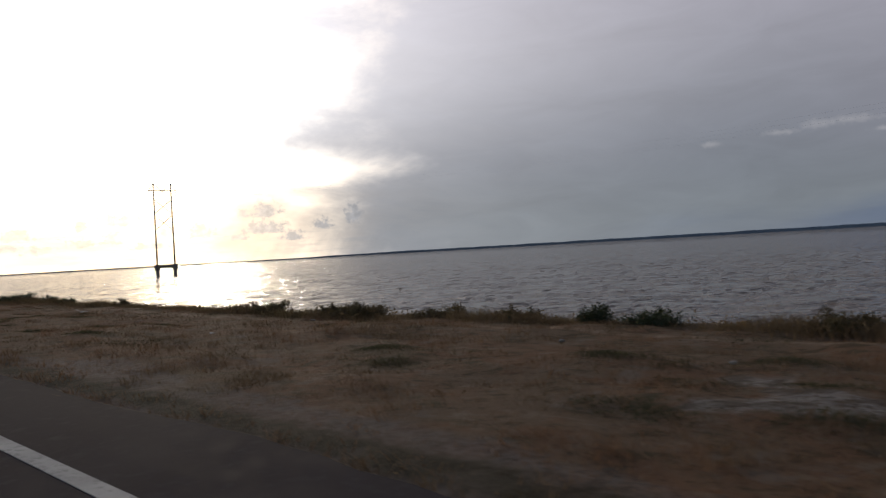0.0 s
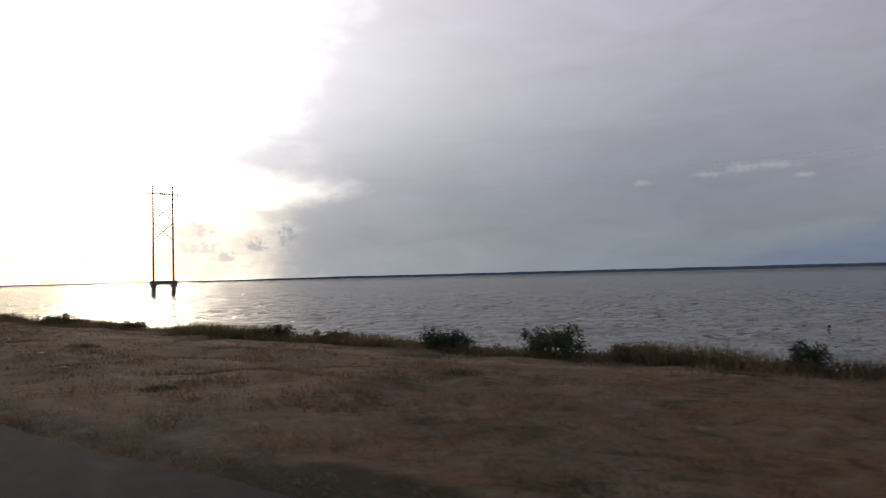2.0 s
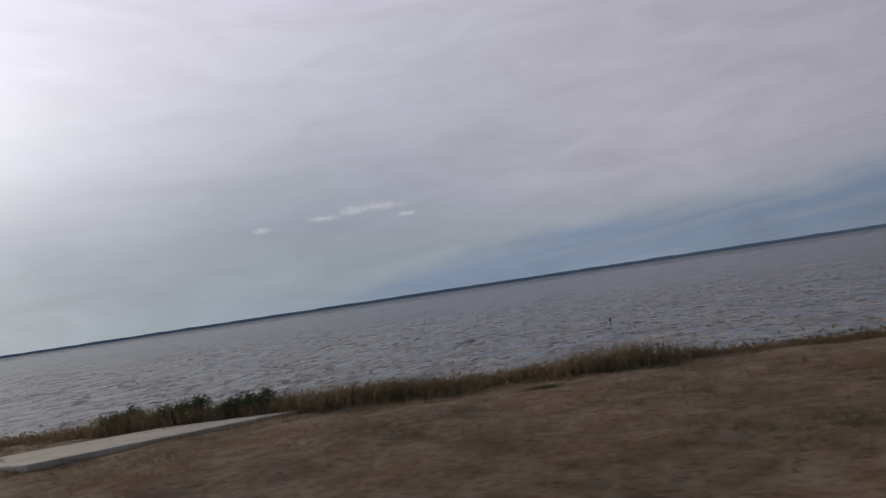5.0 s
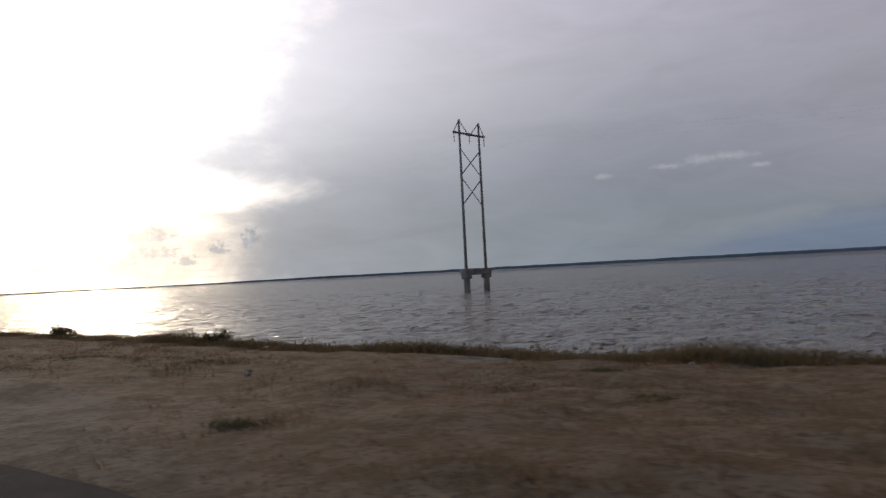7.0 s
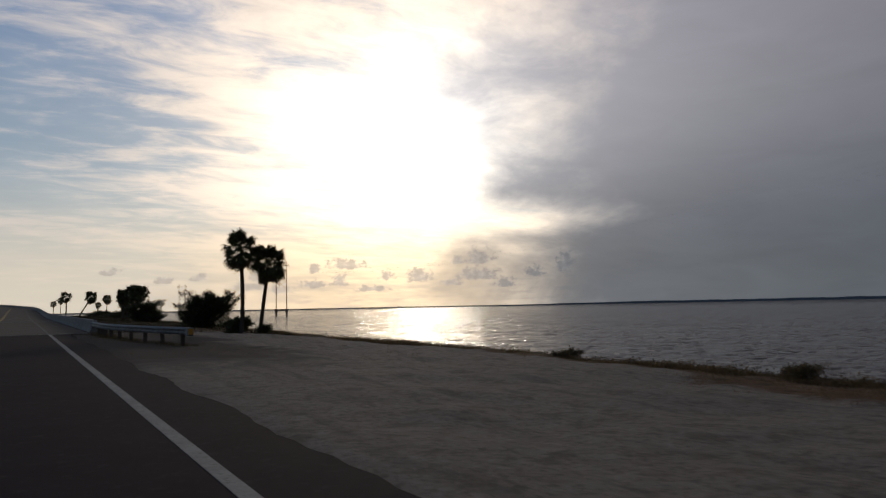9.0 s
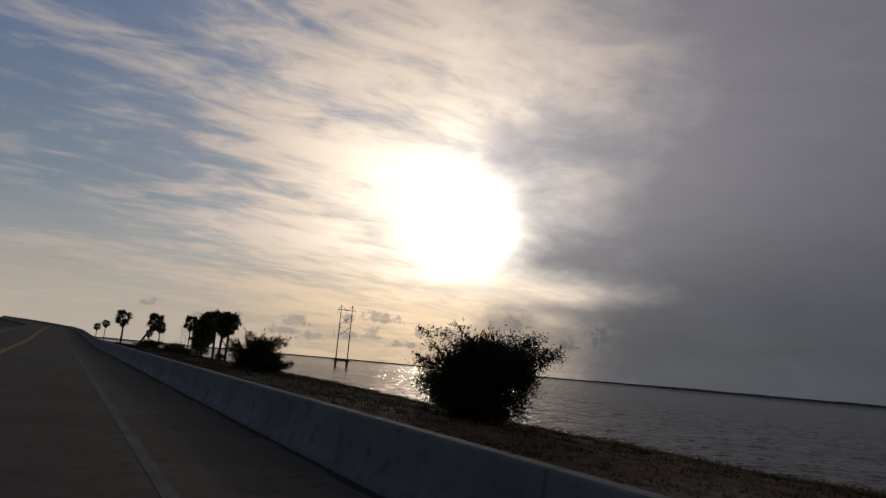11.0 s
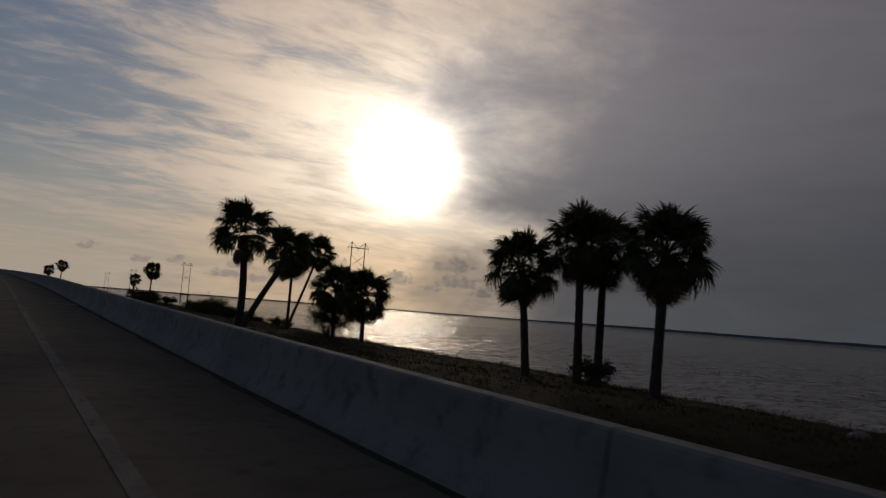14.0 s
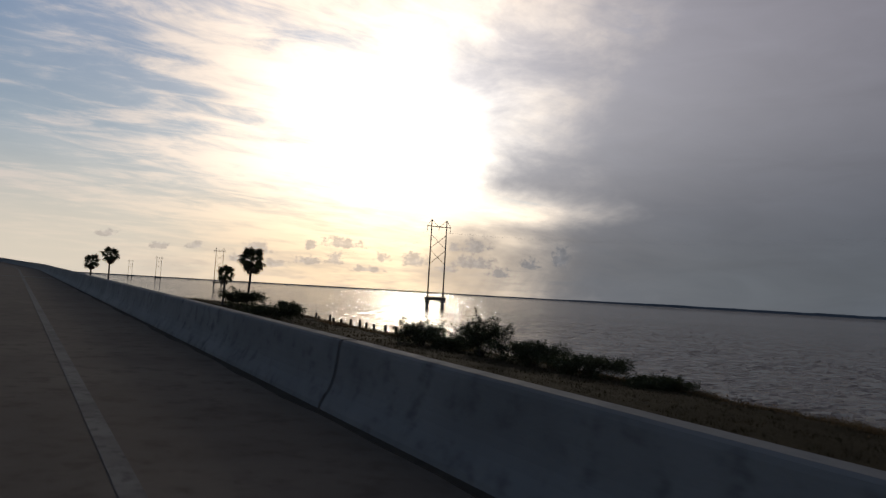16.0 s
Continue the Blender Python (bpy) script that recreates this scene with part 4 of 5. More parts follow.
def build_palm(base, crown, radius, girth, seed, fronds=40, skirt=6, label="", bend=0.0):
    """A cabbage palm: leaning trunk with old leaf bases, and a round head of fan leaves."""
    rnd = random.Random(seed)
    fronds = round(fronds * 1.12)
    bx, by = base
    bz = ground_z(bx, by) - 0.05
    palm = root("palm_tree", pose(bx, by, bz), label or "cabbage palm with a round head of fan leaves", "palm tree", "palms along the shore")
    top = Vector((crown[0] - bx, crown[1] - by, crown[2] - 0.28 * radius - bz))
    bm = bmesh.new()
    pts, rad = [], []
    n = max(10, int(top.z / 0.16))
    for i in range(n + 1):
        u = i / n
        side = bend * math.sin(u * math.pi)
        pts.append((top.x * u ** 1.15 + side, top.y * u ** 1.15, -0.3 + (top.z + 0.3) * u))
        rad.append(girth * (0.5 + 0.16 * math.exp(-u * 9) - 0.06 * u + (0.07 * math.sin(min((u - 0.85) / 0.15, 1) * math.pi) if u > 0.85 else 0)) * rnd.uniform(0.94, 1.06))
    tube(bm, pts, rad, 10)
    trunk = part("trunk", bm, TRUNK, palm, "rough grey-brown palm trunk", smooth=True)
    # old leaf bases below the head
    for i in range(10):
        a, u = i * 2.4, 0.86 + 0.012 * i
        p = Vector((top.x * u ** 1.15, top.y * u ** 1.15, top.z * u))
        bm = bmesh.new()
        o = Vector((math.cos(a), math.sin(a), 0))
        tube(bm, [p + o * girth * 0.42, p + o * girth * 0.62 + Vector((0, 0, 0.10)), p + o * girth * 0.78 + Vector((0, 0, 0.22))], [0.035, 0.028, 0.014], 5)
        part("leaf_base", bm, TRUNK, trunk)
    for i in range(fronds + skirt):
        dead = i >= fronds
        a = i * 2.39996 + rnd.uniform(-0.25, 0.25)
        if dead:
            tilt, mesh, size = rnd.uniform(-86, -58), DEAD_FRONDS[i % 2], rnd.uniform(0.75, 0.98)
        else:
            u = (i + 0.5) / fronds
            tilt = 84 - 132 * u ** 1.15 + rnd.uniform(-10, 10)
            mesh, size = FRONDS[min(3, int(u * 3.2 + rnd.uniform(0, 0.9)))], rnd.uniform(0.84, 1.16)
        m = Matrix.Translation(top + Vector((0, 0, 0.12 * radius * (1 if not dead else -0.4)))) @ pose(0, 0, 0, 0, 0, math.degrees(a)) @ pose(0, 0, 0, tilt, rnd.uniform(-42, 42), 0) @ Matrix.Diagonal((*(radius / 1.0 * size,) * 3, 1))
        under("dead_frond" if dead else "frond", mesh, palm, m)
    return palm


# ---------------------------------------------------------------- shrubs and grass
def leaf_cloud(centres, spread, count, size, seed, squash=0.8, up=0.2):
    """Small pointed leaves round a set of twig ends."""
    rs = np.random.RandomState(seed)
    c = np.asarray(centres)[rs.randint(0, len(centres), count)]
    off = rs.normal(0, 1, (count, 3)) * spread
    off[:, 2] *= squash
    p = c + off
    d = rs.normal(0, 1, (count, 3)) + np.array([0, 0, up])
    d /= np.linalg.norm(d, axis=1)[:, None]
    s = np.cross(d, rs.normal(0, 1, (count, 3)))
    s /= np.linalg.norm(s, axis=1)[:, None] + 1e-6
    L = (size * rs.uniform(0.6, 1.3, count))[:, None]
    v = np.stack([p, p + d * L * 0.5 + s * L * 0.22, p + d * L, p + d * L * 0.5 - s * L * 0.22], 1).reshape(-1, 3)
    return v, np.arange(count * 4).reshape(-1, 4)


def build_shrub(x, y, width, depth, height, seed, leaves=6000, size=0.13, label="", name="shrub", stems=7, airy=0.5, group="shore shrubs", lean=0.0, sprigs=0, leaf=None, fill=0):
    """Forking stems with twigs, and many small leaves gathered round the twig ends."""
    rnd = random.Random(seed)
    z = ground_z(x, y)
    bush = root(name, pose(x, y, z - 0.03), label or "dense dark green shrub at the water's edge", "shrub", group)
    ends, shoots = [], []
    for i in range(stems):
        bm = bmesh.new()
        a = i * math.tau / stems + rnd.uniform(-0.4, 0.4)
        reach = rnd.uniform(0.35, 0.85)
        tip = Vector((math.cos(a) * width * 0.5 * reach + lean, math.sin(a) * depth * 0.5 * reach, height * rnd.uniform(0.6, 0.95) * (1 - 0.35 * reach)))
        mid = tip * 0.5 + Vector((rnd.uniform(-0.1, 0.1), rnd.uniform(-0.1, 0.1), 0.1)) * height * 0.5
        root_p = Vector((math.cos(a) * 0.12 * width * 0.3, math.sin(a) * 0.12 * depth * 0.3, -0.1))
        g = 0.018 * height + 0.01
        tube(bm, [root_p, mid * 0.6, mid, tip], [g, g * 0.8, g * 0.6, g * 0.25], 5)
        ends.append(tip)
        for j in range(5):
            b = rnd.uniform(0, math.tau)
            s = mid.lerp(tip, rnd.uniform(0.1, 0.9))
            e = s + Vector((math.cos(b) * width * 0.22, math.sin(b) * depth * 0.22, height * rnd.uniform(-0.08, 0.24)))
            e.z = max(e.z, 0.08 * height)
            tube(bm, [s, s.lerp(e, 0.5) + Vector((0, 0, 0.03 * height)), e], [g * 0.4, g * 0.3, g * 0.12], 4)
            ends.append(e)
            ends.append(s.lerp(e, 0.6))
            if rnd.random() < airy:
                e2 = e + Vector((rnd.uniform(-1, 1) * width * 0.12, rnd.uniform(-1, 1) * depth * 0.12, height * rnd.uniform(0.0, 0.14)))
                tube(bm, [e, e2], [g * 0.15, g * 0.08], 4)
                ends.append(e2)
        part("branch", bm, BARK, bush, "bare grey-brown branch")
    # long leafy shoots that stand out of the top
    high = [e for e in ends if e.z > 0.45 * height] or ends
    for j in range(sprigs):
        s = rnd.choice(high)
        out = Vector((s.x - lean, s.y, 0)) * 0.35 + Vector((rnd.uniform(-0.3, 0.3), rnd.uniform(-0.3, 0.3), rnd.uniform(0.5, 1.1)))
        out = out.normalized() * rnd.uniform(0.35, 0.8) * min(1.0, 0.15 + height / 3.5)
        bm = bmesh.new()
        tube(bm, [s, s + out * 0.5, s + out], [0.014, 0.010, 0.005], 4)
        part("shoot", bm, BARK, bush)
        shoots.extend(tuple(s + out * (0.2 + 0.8 * q / 5)) for q in range(6))
    for j in range(fill):
        q = Vector((rnd.gauss(0, 1), rnd.gauss(0, 1), rnd.gauss(0, 1))).normalized() * rnd.random() ** 0.4
        ends.append(Vector((q.x * width * 0.40 + lean * (0.4 + 0.4 * q.z), q.y * depth * 0.40, height * (0.47 + 0.37 * q.z))))
    for j in range(int(stems * (2.5 if not fill else 5))):
        b, r = rnd.uniform(0, math.tau), rnd.uniform(0, 0.85) ** 0.6
        ends.append(Vector((math.cos(b) * width * 0.46 * r + lean * 0.3, math.sin(b) * depth * 0.46 * r, height * rnd.uniform(0.04, 0.45))))
    v, f = leaf_cloud([tuple(e) for e in ends], 0.036 * (width + height) * (0.6 if not fill else 0.48) + 0.03, leaves, size, seed)
    if shoots:
        v2, f2 = leaf_cloud(shoots, 0.045, len(shoots) * 7, size * 1.1, seed + 500, 1.0, 0.8)
        v, f = np.concatenate([v, v2]), np.concatenate([f, f2 + len(v)])
    v[:, 2] = np.maximum(v[:, 2], 0.0)
    under("foliage", mesh_np("foliage", v, f, leaf or LEAF), bush, label="small dark green leaves")
    return bush


def blades(points, heights, widths, lean, seed, per=5, spread=0.06):
    """Grass: bent blades of two faces each, in tufts at points."""
    rs = np.random.RandomState(seed)
    n = len(points) * per
    p = np.repeat(np.asarray(points), per, 0) + np.concatenate([rs.normal(0, spread, (n, 2)), np.zeros((n, 1))], 1)
    h = np.repeat(heights, per) * rs.uniform(0.5, 1.15, n)
    w = np.repeat(widths, per) * rs.uniform(0.7, 1.3, n)
    a = rs.uniform(0, math.tau, n)
    o = np.stack([np.cos(a), np.sin(a), 0 * a], 1)
    s = np.stack([-np.sin(a), np.cos(a), 0 * a], 1)
    bend = (h * lean * rs.uniform(0.2, 1.0, n))[:, None]
    up = np.array([0, 0, 1.0])
    mid = p + o * bend * 0.35 + up * (h * 0.55)[:, None]
    tip = p + o * bend + up * h[:, None]
    v = np.stack([p - s * w[:, None], p + s * w[:, None], mid + s * w[:, None] * 0.7, mid - s * w[:, None] * 0.7, tip], 1).reshape(-1, 3)
    i = np.arange(n)[:, None] * 5
    f = np.concatenate([i + np.array([[0, 1, 2]]), i + np.array([[0, 2, 3]]), i + np.array([[3, 2, 4]])], 1).reshape(-1, 3)
    return v, f


def build_grass():
    rs = np.random.RandomState(31)

    def on_ground(x, y):
        rough = (soft_noise(x, y, 4.5, 1) - 0.5) * 0.16 + (soft_noise(x, y, 1.2, 2) - 0.5) * 0.13 + (soft_noise(x, y, 0.6, 3) - 0.5) * 0.08
        return land_z(x, y) + rough * smooth01(x, 2.7, 5.0) - 0.015

    # short dry grass of the verge, thin on bare ground and standing in tufts elsewhere
    n = 230000
    x, y = 2.35 + rs.rand(n) ** 1.15 * 15.0, -14 + rs.rand(n) * 284
    sand, green, track, gravel = ground_masks(x, y)
    tuft = smooth01(0.55 * soft_noise(x, y, 0.75, 12) + 0.45 * soft_noise(x, y, 0.28, 20), 0.38, 0.74)
    patch = soft_noise(x, y, 3.4, 21)
    chance = (0.16 + 0.95 * tuft) * (0.55 + 0.75 * patch) * np.clip(1 - 0.8 * sand - 0.98 * gravel - 0.5 * track, 0, 1)
    keep = (rs.rand(n) < chance) & (x < shore_x(y) - 0.3) & (x > pavement_edge(y) + 0.08)
    x, y, tuft, patch = x[keep], y[keep], tuft[keep], patch[keep]
    tall = 0.022 + (0.03 + 0.11 * tuft ** 1.5) * (0.45 + 0.75 * patch) * rs.uniform(0.5, 1.3, len(x))
    v, f = blades(np.stack([x, y, on_ground(x, y)], 1), tall, np.full(len(x), 0.006), 2.0, 32, 4, 0.08)
    tagged(new("dry_grass", mesh_np("dry_grass", v, f, STRAW)), "short dry brown grass on the verge", "grass", kind="stuff")

    # soft hedge of tall grass and low leaves along the top of the bank
    n = 31000
    y = np.concatenate([-34 + rs.rand(22000) * 320, 286 + rs.rand(9000) * 280])
    x = shore_x(y) + 0.15 + rs.normal(-0.45, 0.45, n)
    thick = 0.36 + 0.55 * smooth01(soft_noise(x * 0 + 1, y, 2.6, 14), 0.25, 0.85) * (0.5 + 0.8 * soft_noise(x, y, 0.9, 15))
    thick *= np.interp(y, [-30, 40, 55, 90, 125, 135, 195, 208, 280, 320, 600], [0.72, 0.72, 0.82, 0.85, 0.80, 0.66, 0.68, 0.42, 0.38, 0.42, 0.5])
    keep = land_z(x, y) > 0.8
    x, y, thick = x[keep], y[keep], thick[keep]
    v, f = blades(np.stack([x, y, land_z(x, y) - 0.05], 1), thick * 0.78, np.full(len(x), 0.011), 1.2, 33, 9, 0.22)
    tagged(new("shore_grass", mesh_np("shore_grass", v, f, REED)), "tall olive and straw grass along the bank", "grass", kind="stuff")
    pick = rs.rand(len(x)) < 0.55
    c = np.stack([x, y, land_z(x, y) + thick * 0.22], 1)[pick]
    v, f = leaf_cloud(c, 0.13, 60000, 0.10, 36, 0.7, 0.6)
    tagged(new("shore_brush", mesh_np("shore_brush", v, f, REED)), "low leafy brush growing through the shore grass", "brush", kind="stuff")

    # rougher grass behind the barrier
    n = 26000
    y = 268 + rs.rand(n) * 290
    x = 4.2 + rs.rand(n) * (shore_x(y) - 4.2)
    v, f = blades(np.stack([x, y, on_ground(x, y)], 1), 0.07 + 0.13 * soft_noise(x, y, 2.5, 16), np.full(n, 0.012), 0.9, 34, 5, 0.12)
    tagged(new("rough_grass", mesh_np("rough_grass", v, f, WEED)), "rough olive-brown grass behind the barrier", "grass", kind="stuff")

    # uncut grass under the guard rail
    n = 1300
    y = 250 + rs.rand(n) * 25
    x = rail_x(y) + 0.2 + rs.normal(0, 0.3, n)
    v, f = blades(np.stack([x, y, on_ground(x, y)], 1), rs.uniform(0.06, 0.17, n), np.full(n, 0.007), 0.8, 37, 5, 0.12)
    tagged(new("uncut_grass", mesh_np("uncut_grass", v, f, VERGE_WEED)), "uncut dark grass under the guard rail", "grass", kind="stuff")

    # mats of green weeds in the dry grass near the road: place and half width
    mats = ((7.4, 9.7, 0.5), (6.3, 8.2, 0.45), (8.3, 5.9, 0.35), (9.2, 3.7, 0.4), (7.5, 2.8, 0.3), (5.3, 3.6, 0.5), (5.8, 2.0, 0.45), (8.9, 21.2, 0.45), (5.7, 18.1, 0.4), (7.5, 21.9, 0.4), (8.0, 30.5, 0.6),
            (8.2, 37.4, 0.5), (5.6, 21.8, 0.35), (6.2, 27.6, 0.45), (7.2, 29.2, 0.5), (6.8, 35.6, 0.4), (5.9, 30.2, 0.35), (8.6, 27.1, 0.4), (5.6, 41.0, 0.45), (5.2, 38.5, 0.45), (8.2, 36.8, 0.45),
            (4.9, 55.8, 0.3), (4.4, 63.1, 0.25), (5.0, 74.2, 0.4), (5.2, 72.5, 0.5), (5.9, 70.9, 0.35), (3.4, 65.9, 0.4), (12.0, 172.6, 0.4))
    for mx, my, half in mats:
        m = int(1500 * half)
        cx, cy = mx + rs.normal(0, 0.6, m) * half, my + rs.normal(0, 1.0, m) * half
        tall = 0.025 + 0.085 * soft_noise(cx, cy, 0.35, 19) * np.exp(-((cx - mx) ** 2 + (cy - my) ** 2) / (half * half))
        v, f = blades(np.stack([cx, cy, on_ground(cx, cy)], 1), tall, np.full(m, 0.006), 1.3, int(my * 10), 2, 0.06)
        tagged(new("weed_mat", mesh_np("weed_mat", v, f, MAT_WEED)), "low mat of dark green weeds in the dry grass", "weeds", "weed mats", kind="stuff")

    # soft patches of darker weeds scattered over the verge
    n, m = 100, 200
    x, y = 3.6 + rs.rand(n) * 10.5, -10 + rs.rand(n) * 195
    wide = rs.uniform(0.12, 0.50, n)
    cx = np.repeat(x, m) + rs.normal(0, 1, n * m) * np.repeat(wide, m)
    cy = np.repeat(y, m) + rs.normal(0, 1, n * m) * np.repeat(wide, m) * 1.2
    v, f = blades(np.stack([cx, cy, on_ground(cx, cy)], 1), np.repeat(rs.uniform(0.03, 0.09, n), m), np.full(n * m, 0.006), 1.4, 35, 2, 0.05)
    tagged(new("weed_clumps", mesh_np("weed_clumps", v, f, VERGE_WEED)), "low dark weeds growing in clumps", "weeds", kind="stuff")


def build_rock(x, y, size, seed, mat=ROCK, name="rock", label="pale shell rock lying on the verge", category="rock", flat=0.55, lift=0.0, z=None):
    bm = bmesh.new()
    bmesh.ops.create_icosphere(bm, subdivisions=2, radius=size)
    noise_off = Vector((seed * 3.1, seed * 1.7, 0))
    for vert in bm.verts:
        vert.co *= 1 + 0.45 * noise.noise(vert.co / size * 1.3 + noise_off)
        vert.co.z *= flat
    ob = new(name, mesh_bm(name, bm, mat))
    ob.matrix_basis = pose(x, y, (ground_z(x, y) if z is None else z) + size * flat * 0.25 + lift, 0, 0, seed * 47 % 360)
    return tagged(ob, label, category)


def build_bag(x, y, size, seed):
    """A crumpled sheet of litter."""
    rnd = random.Random(seed)
    bm = bmesh.new()
    bmesh.ops.create_grid(bm, x_segments=7, y_segments=5, size=size)
    for vert in bm.verts:
        vert.co.y *= 0.6
        vert.co.z = size * 0.30 * (1 + noise.noise(Vector((vert.co.x / size * 1.4, vert.co.y / size * 1.4, seed)))) * rnd.uniform(0.5, 1.2)
    bmesh.ops.solidify(bm, geom=bm.faces[:], thickness=0.004)
    ob = new("litter", mesh_bm("litter", bm, LITTER))
    ob.matrix_basis = pose(x, y, ground_z(x, y) + 0.03, 0, 0, seed * 61 % 360)
    return tagged(ob, "crumpled white scrap of litter on the grass", "litter", "roadside litter")


def build_piling(x, y, top, radius, seed, first=None):
    rnd = random.Random(seed)
    bm = bmesh.new()
    lean = (rnd.uniform(-0.08, 0.08), rnd.uniform(-0.08, 0.08))
    tube(bm, [(0, 0, -2.5), (0, 0, 0.2), (lean[0], lean[1], top * 0.7), (lean[0] * 1.4, lean[1] * 1.4, top)], [radius * 1.05, radius, radius * 0.95, radius * 0.82], 9)
    ob = new("piling", mesh_bm("piling", bm, TIMBER))
    ob.matrix_basis = pose(x, y, 0)
    return tagged(ob, "old dark timber piling standing in the shallows", "piling", "row of old pilings")


def build_float(x, y):
    """A small trap float with a collar and a line."""
    buoy = root("trap_float", pose(x, y, 0), "small dark trap float on the water", "float", "trap floats")
    bm = bmesh.new()
    tube(bm, [(0, 0, -0.12), (0, 0, -0.06), (0, 0, 0.04), (0.01, 0, 0.11), (0.02, 0, 0.14)], [0.05, 0.11, 0.12, 0.08, 0.03], 10)
    part("body", bm, RUBBER, buoy, "dark rounded float body", smooth=True)
    bm = bmesh.new()
    tube(bm, [(0, 0, -0.1), (0.05, 0, -0.8), (0.0, 0, -2.4)], 0.012, 5)
    part("rope", bm, TIMBER, buoy)


def build_slab():
    """Broken concrete slab lying flush in the verge."""
    slab = root("concrete_slab", Matrix(), "broken pale concrete slab set in the grass", "slab")
    corners = [[(9.5, 126.1), (10.4, 128.9), (12.1, 127.6), (11.5, 124.9)], [(11.53, 124.88), (12.13, 127.56), (13.9, 126.6), (14.2, 123.6)]]
    for quad in corners:
        bm = bmesh.new()
        z = [ground_z(x, y) for x, y in quad]
        lo = [bm.verts.new((x, y, zz - 0.15)) for (x, y), zz in zip(quad, z)]
        hi = [bm.verts.new((x, y, zz + 0.03)) for (x, y), zz in zip(quad, z)]
        bm.faces.new(hi)
        bm.faces.new(lo[::-1])
        for i in range(4):
            bm.faces.new((lo[i], lo[(i + 1) % 4], hi[(i + 1) % 4], hi[i]))
        bmesh.ops.bevel(bm, geom=list(bm.edges), offset=0.02, segments=1, affect="EDGES")
        part("slab_piece", bm, SLAB, slab)


def build_car(x, y):
    """A white sport utility car facing down the road."""
    z = float(road_z(y))
    car = root("car", pose(x, y, z, 0, 0, 180), "white sport utility car in the far lane", "car")
    outline = [(2.25, 0.35), (2.3, 0.62), (2.2, 0.92), (1.25, 1.08), (0.55, 1.62), (-0.3, 1.72), (-1.85, 1.68), (-2.2, 1.12), (-2.28, 0.6), (-2.2, 0.35)]
    bm = bmesh.new()
    rows = []
    for sx, inset in ((-0.92, 0.1), (-0.80, 0.0), (0.80, 0.0), (0.92, 0.1)):
        row = []
        for u, v in outline:
            k = 0.82 if v > 1.2 else 1.0
            row.append(bm.verts.new((sx * k, u * (1 - inset * 0.25), v - (inset * 0.3 if v > 1.0 else 0))))
        rows.append(row)
    m = len(outline)
    for a, b in zip(rows, rows[1:]):
        for j in range(m):
            bm.faces.new((a[j], a[(j + 1) % m], b[(j + 1) % m], b[j]))
    bm.faces.new(rows[0][::-1])
    bm.faces.new(rows[-1])
    body = part("body", bm, CAR_PAINT, car, "white painted body", smooth=False)
    bm = bmesh.new()
    w = [bm.verts.new(p) for p in ((-0.66, 1.17, 1.14), (0.66, 1.17, 1.14), (0.58, 0.58, 1.61), (-0.58, 0.58, 1.61))]
    bm.faces.new(w)
    bmesh.ops.solidify(bm, geom=bm.faces[:], thickness=0.03)
    part("windscreen", bm, GLASS, body, "dark windscreen")
    for s in (-1, 1):
        bm = bmesh.new()
        box(bm, (s * 0.80 - 0.02, -1.7, 1.14), (s * 0.80 + 0.02, 0.6, 1.52), 0.01)
        part("side_window", bm, GLASS, body, "dark side window")
        bm = bmesh.new()
        box(bm, (s * 0.66 - 0.18, 2.18, 0.70), (s * 0.66 + 0.18, 2.27, 0.88), 0.03)
        part("headlight", bm, LAMP_GLASS, body, "clear headlight")
        bm = bmesh.new()
        box(bm, (s * 1.0 - 0.10, 0.72, 1.06), (s * 1.0 + 0.10, 0.86, 1.22), 0.03)
        part("wing_mirror", bm, CAR_PAINT, body)
        for yy in (1.4, -1.4):
            bm = bmesh.new()
            bmesh.ops.create_cone(bm, cap_ends=True, segments=20, radius1=0.36, radius2=0.36, depth=0.24, matrix=pose(s * 0.80, yy, 0.36, 0, 90, 0))
            wheel = part("wheel", bm, RUBBER, car, "black tyre")
            bm = bmesh.new()
            bmesh.ops.create_cone(bm, cap_ends=True, segments=14, radius1=0.22, radius2=0.18, depth=0.05, matrix=pose(s * 0.925, yy, 0.36, 0, 90 * s, 0))
            part("rim", bm, CHROME, wheel, "metal rim")
    bm = bmesh.new()
    box(bm, (-0.42, 2.2, 0.66), (0.42, 2.295, 0.86), 0.02)
    part("grille", bm, GLASS, body, "dark grille")
    bm = bmesh.new()
    box(bm, (-0.9, 2.12, 0.36), (0.9, 2.34, 0.56), 0.04)
    part("bumper", bm, CAR_PAINT, body)


# ---------------------------------------------------------------- put the place together
build_water()
build_ground()
build_road()
build_far_shore()
build_barrier()
build_guard_rail()
build_power_line()
build_slab()

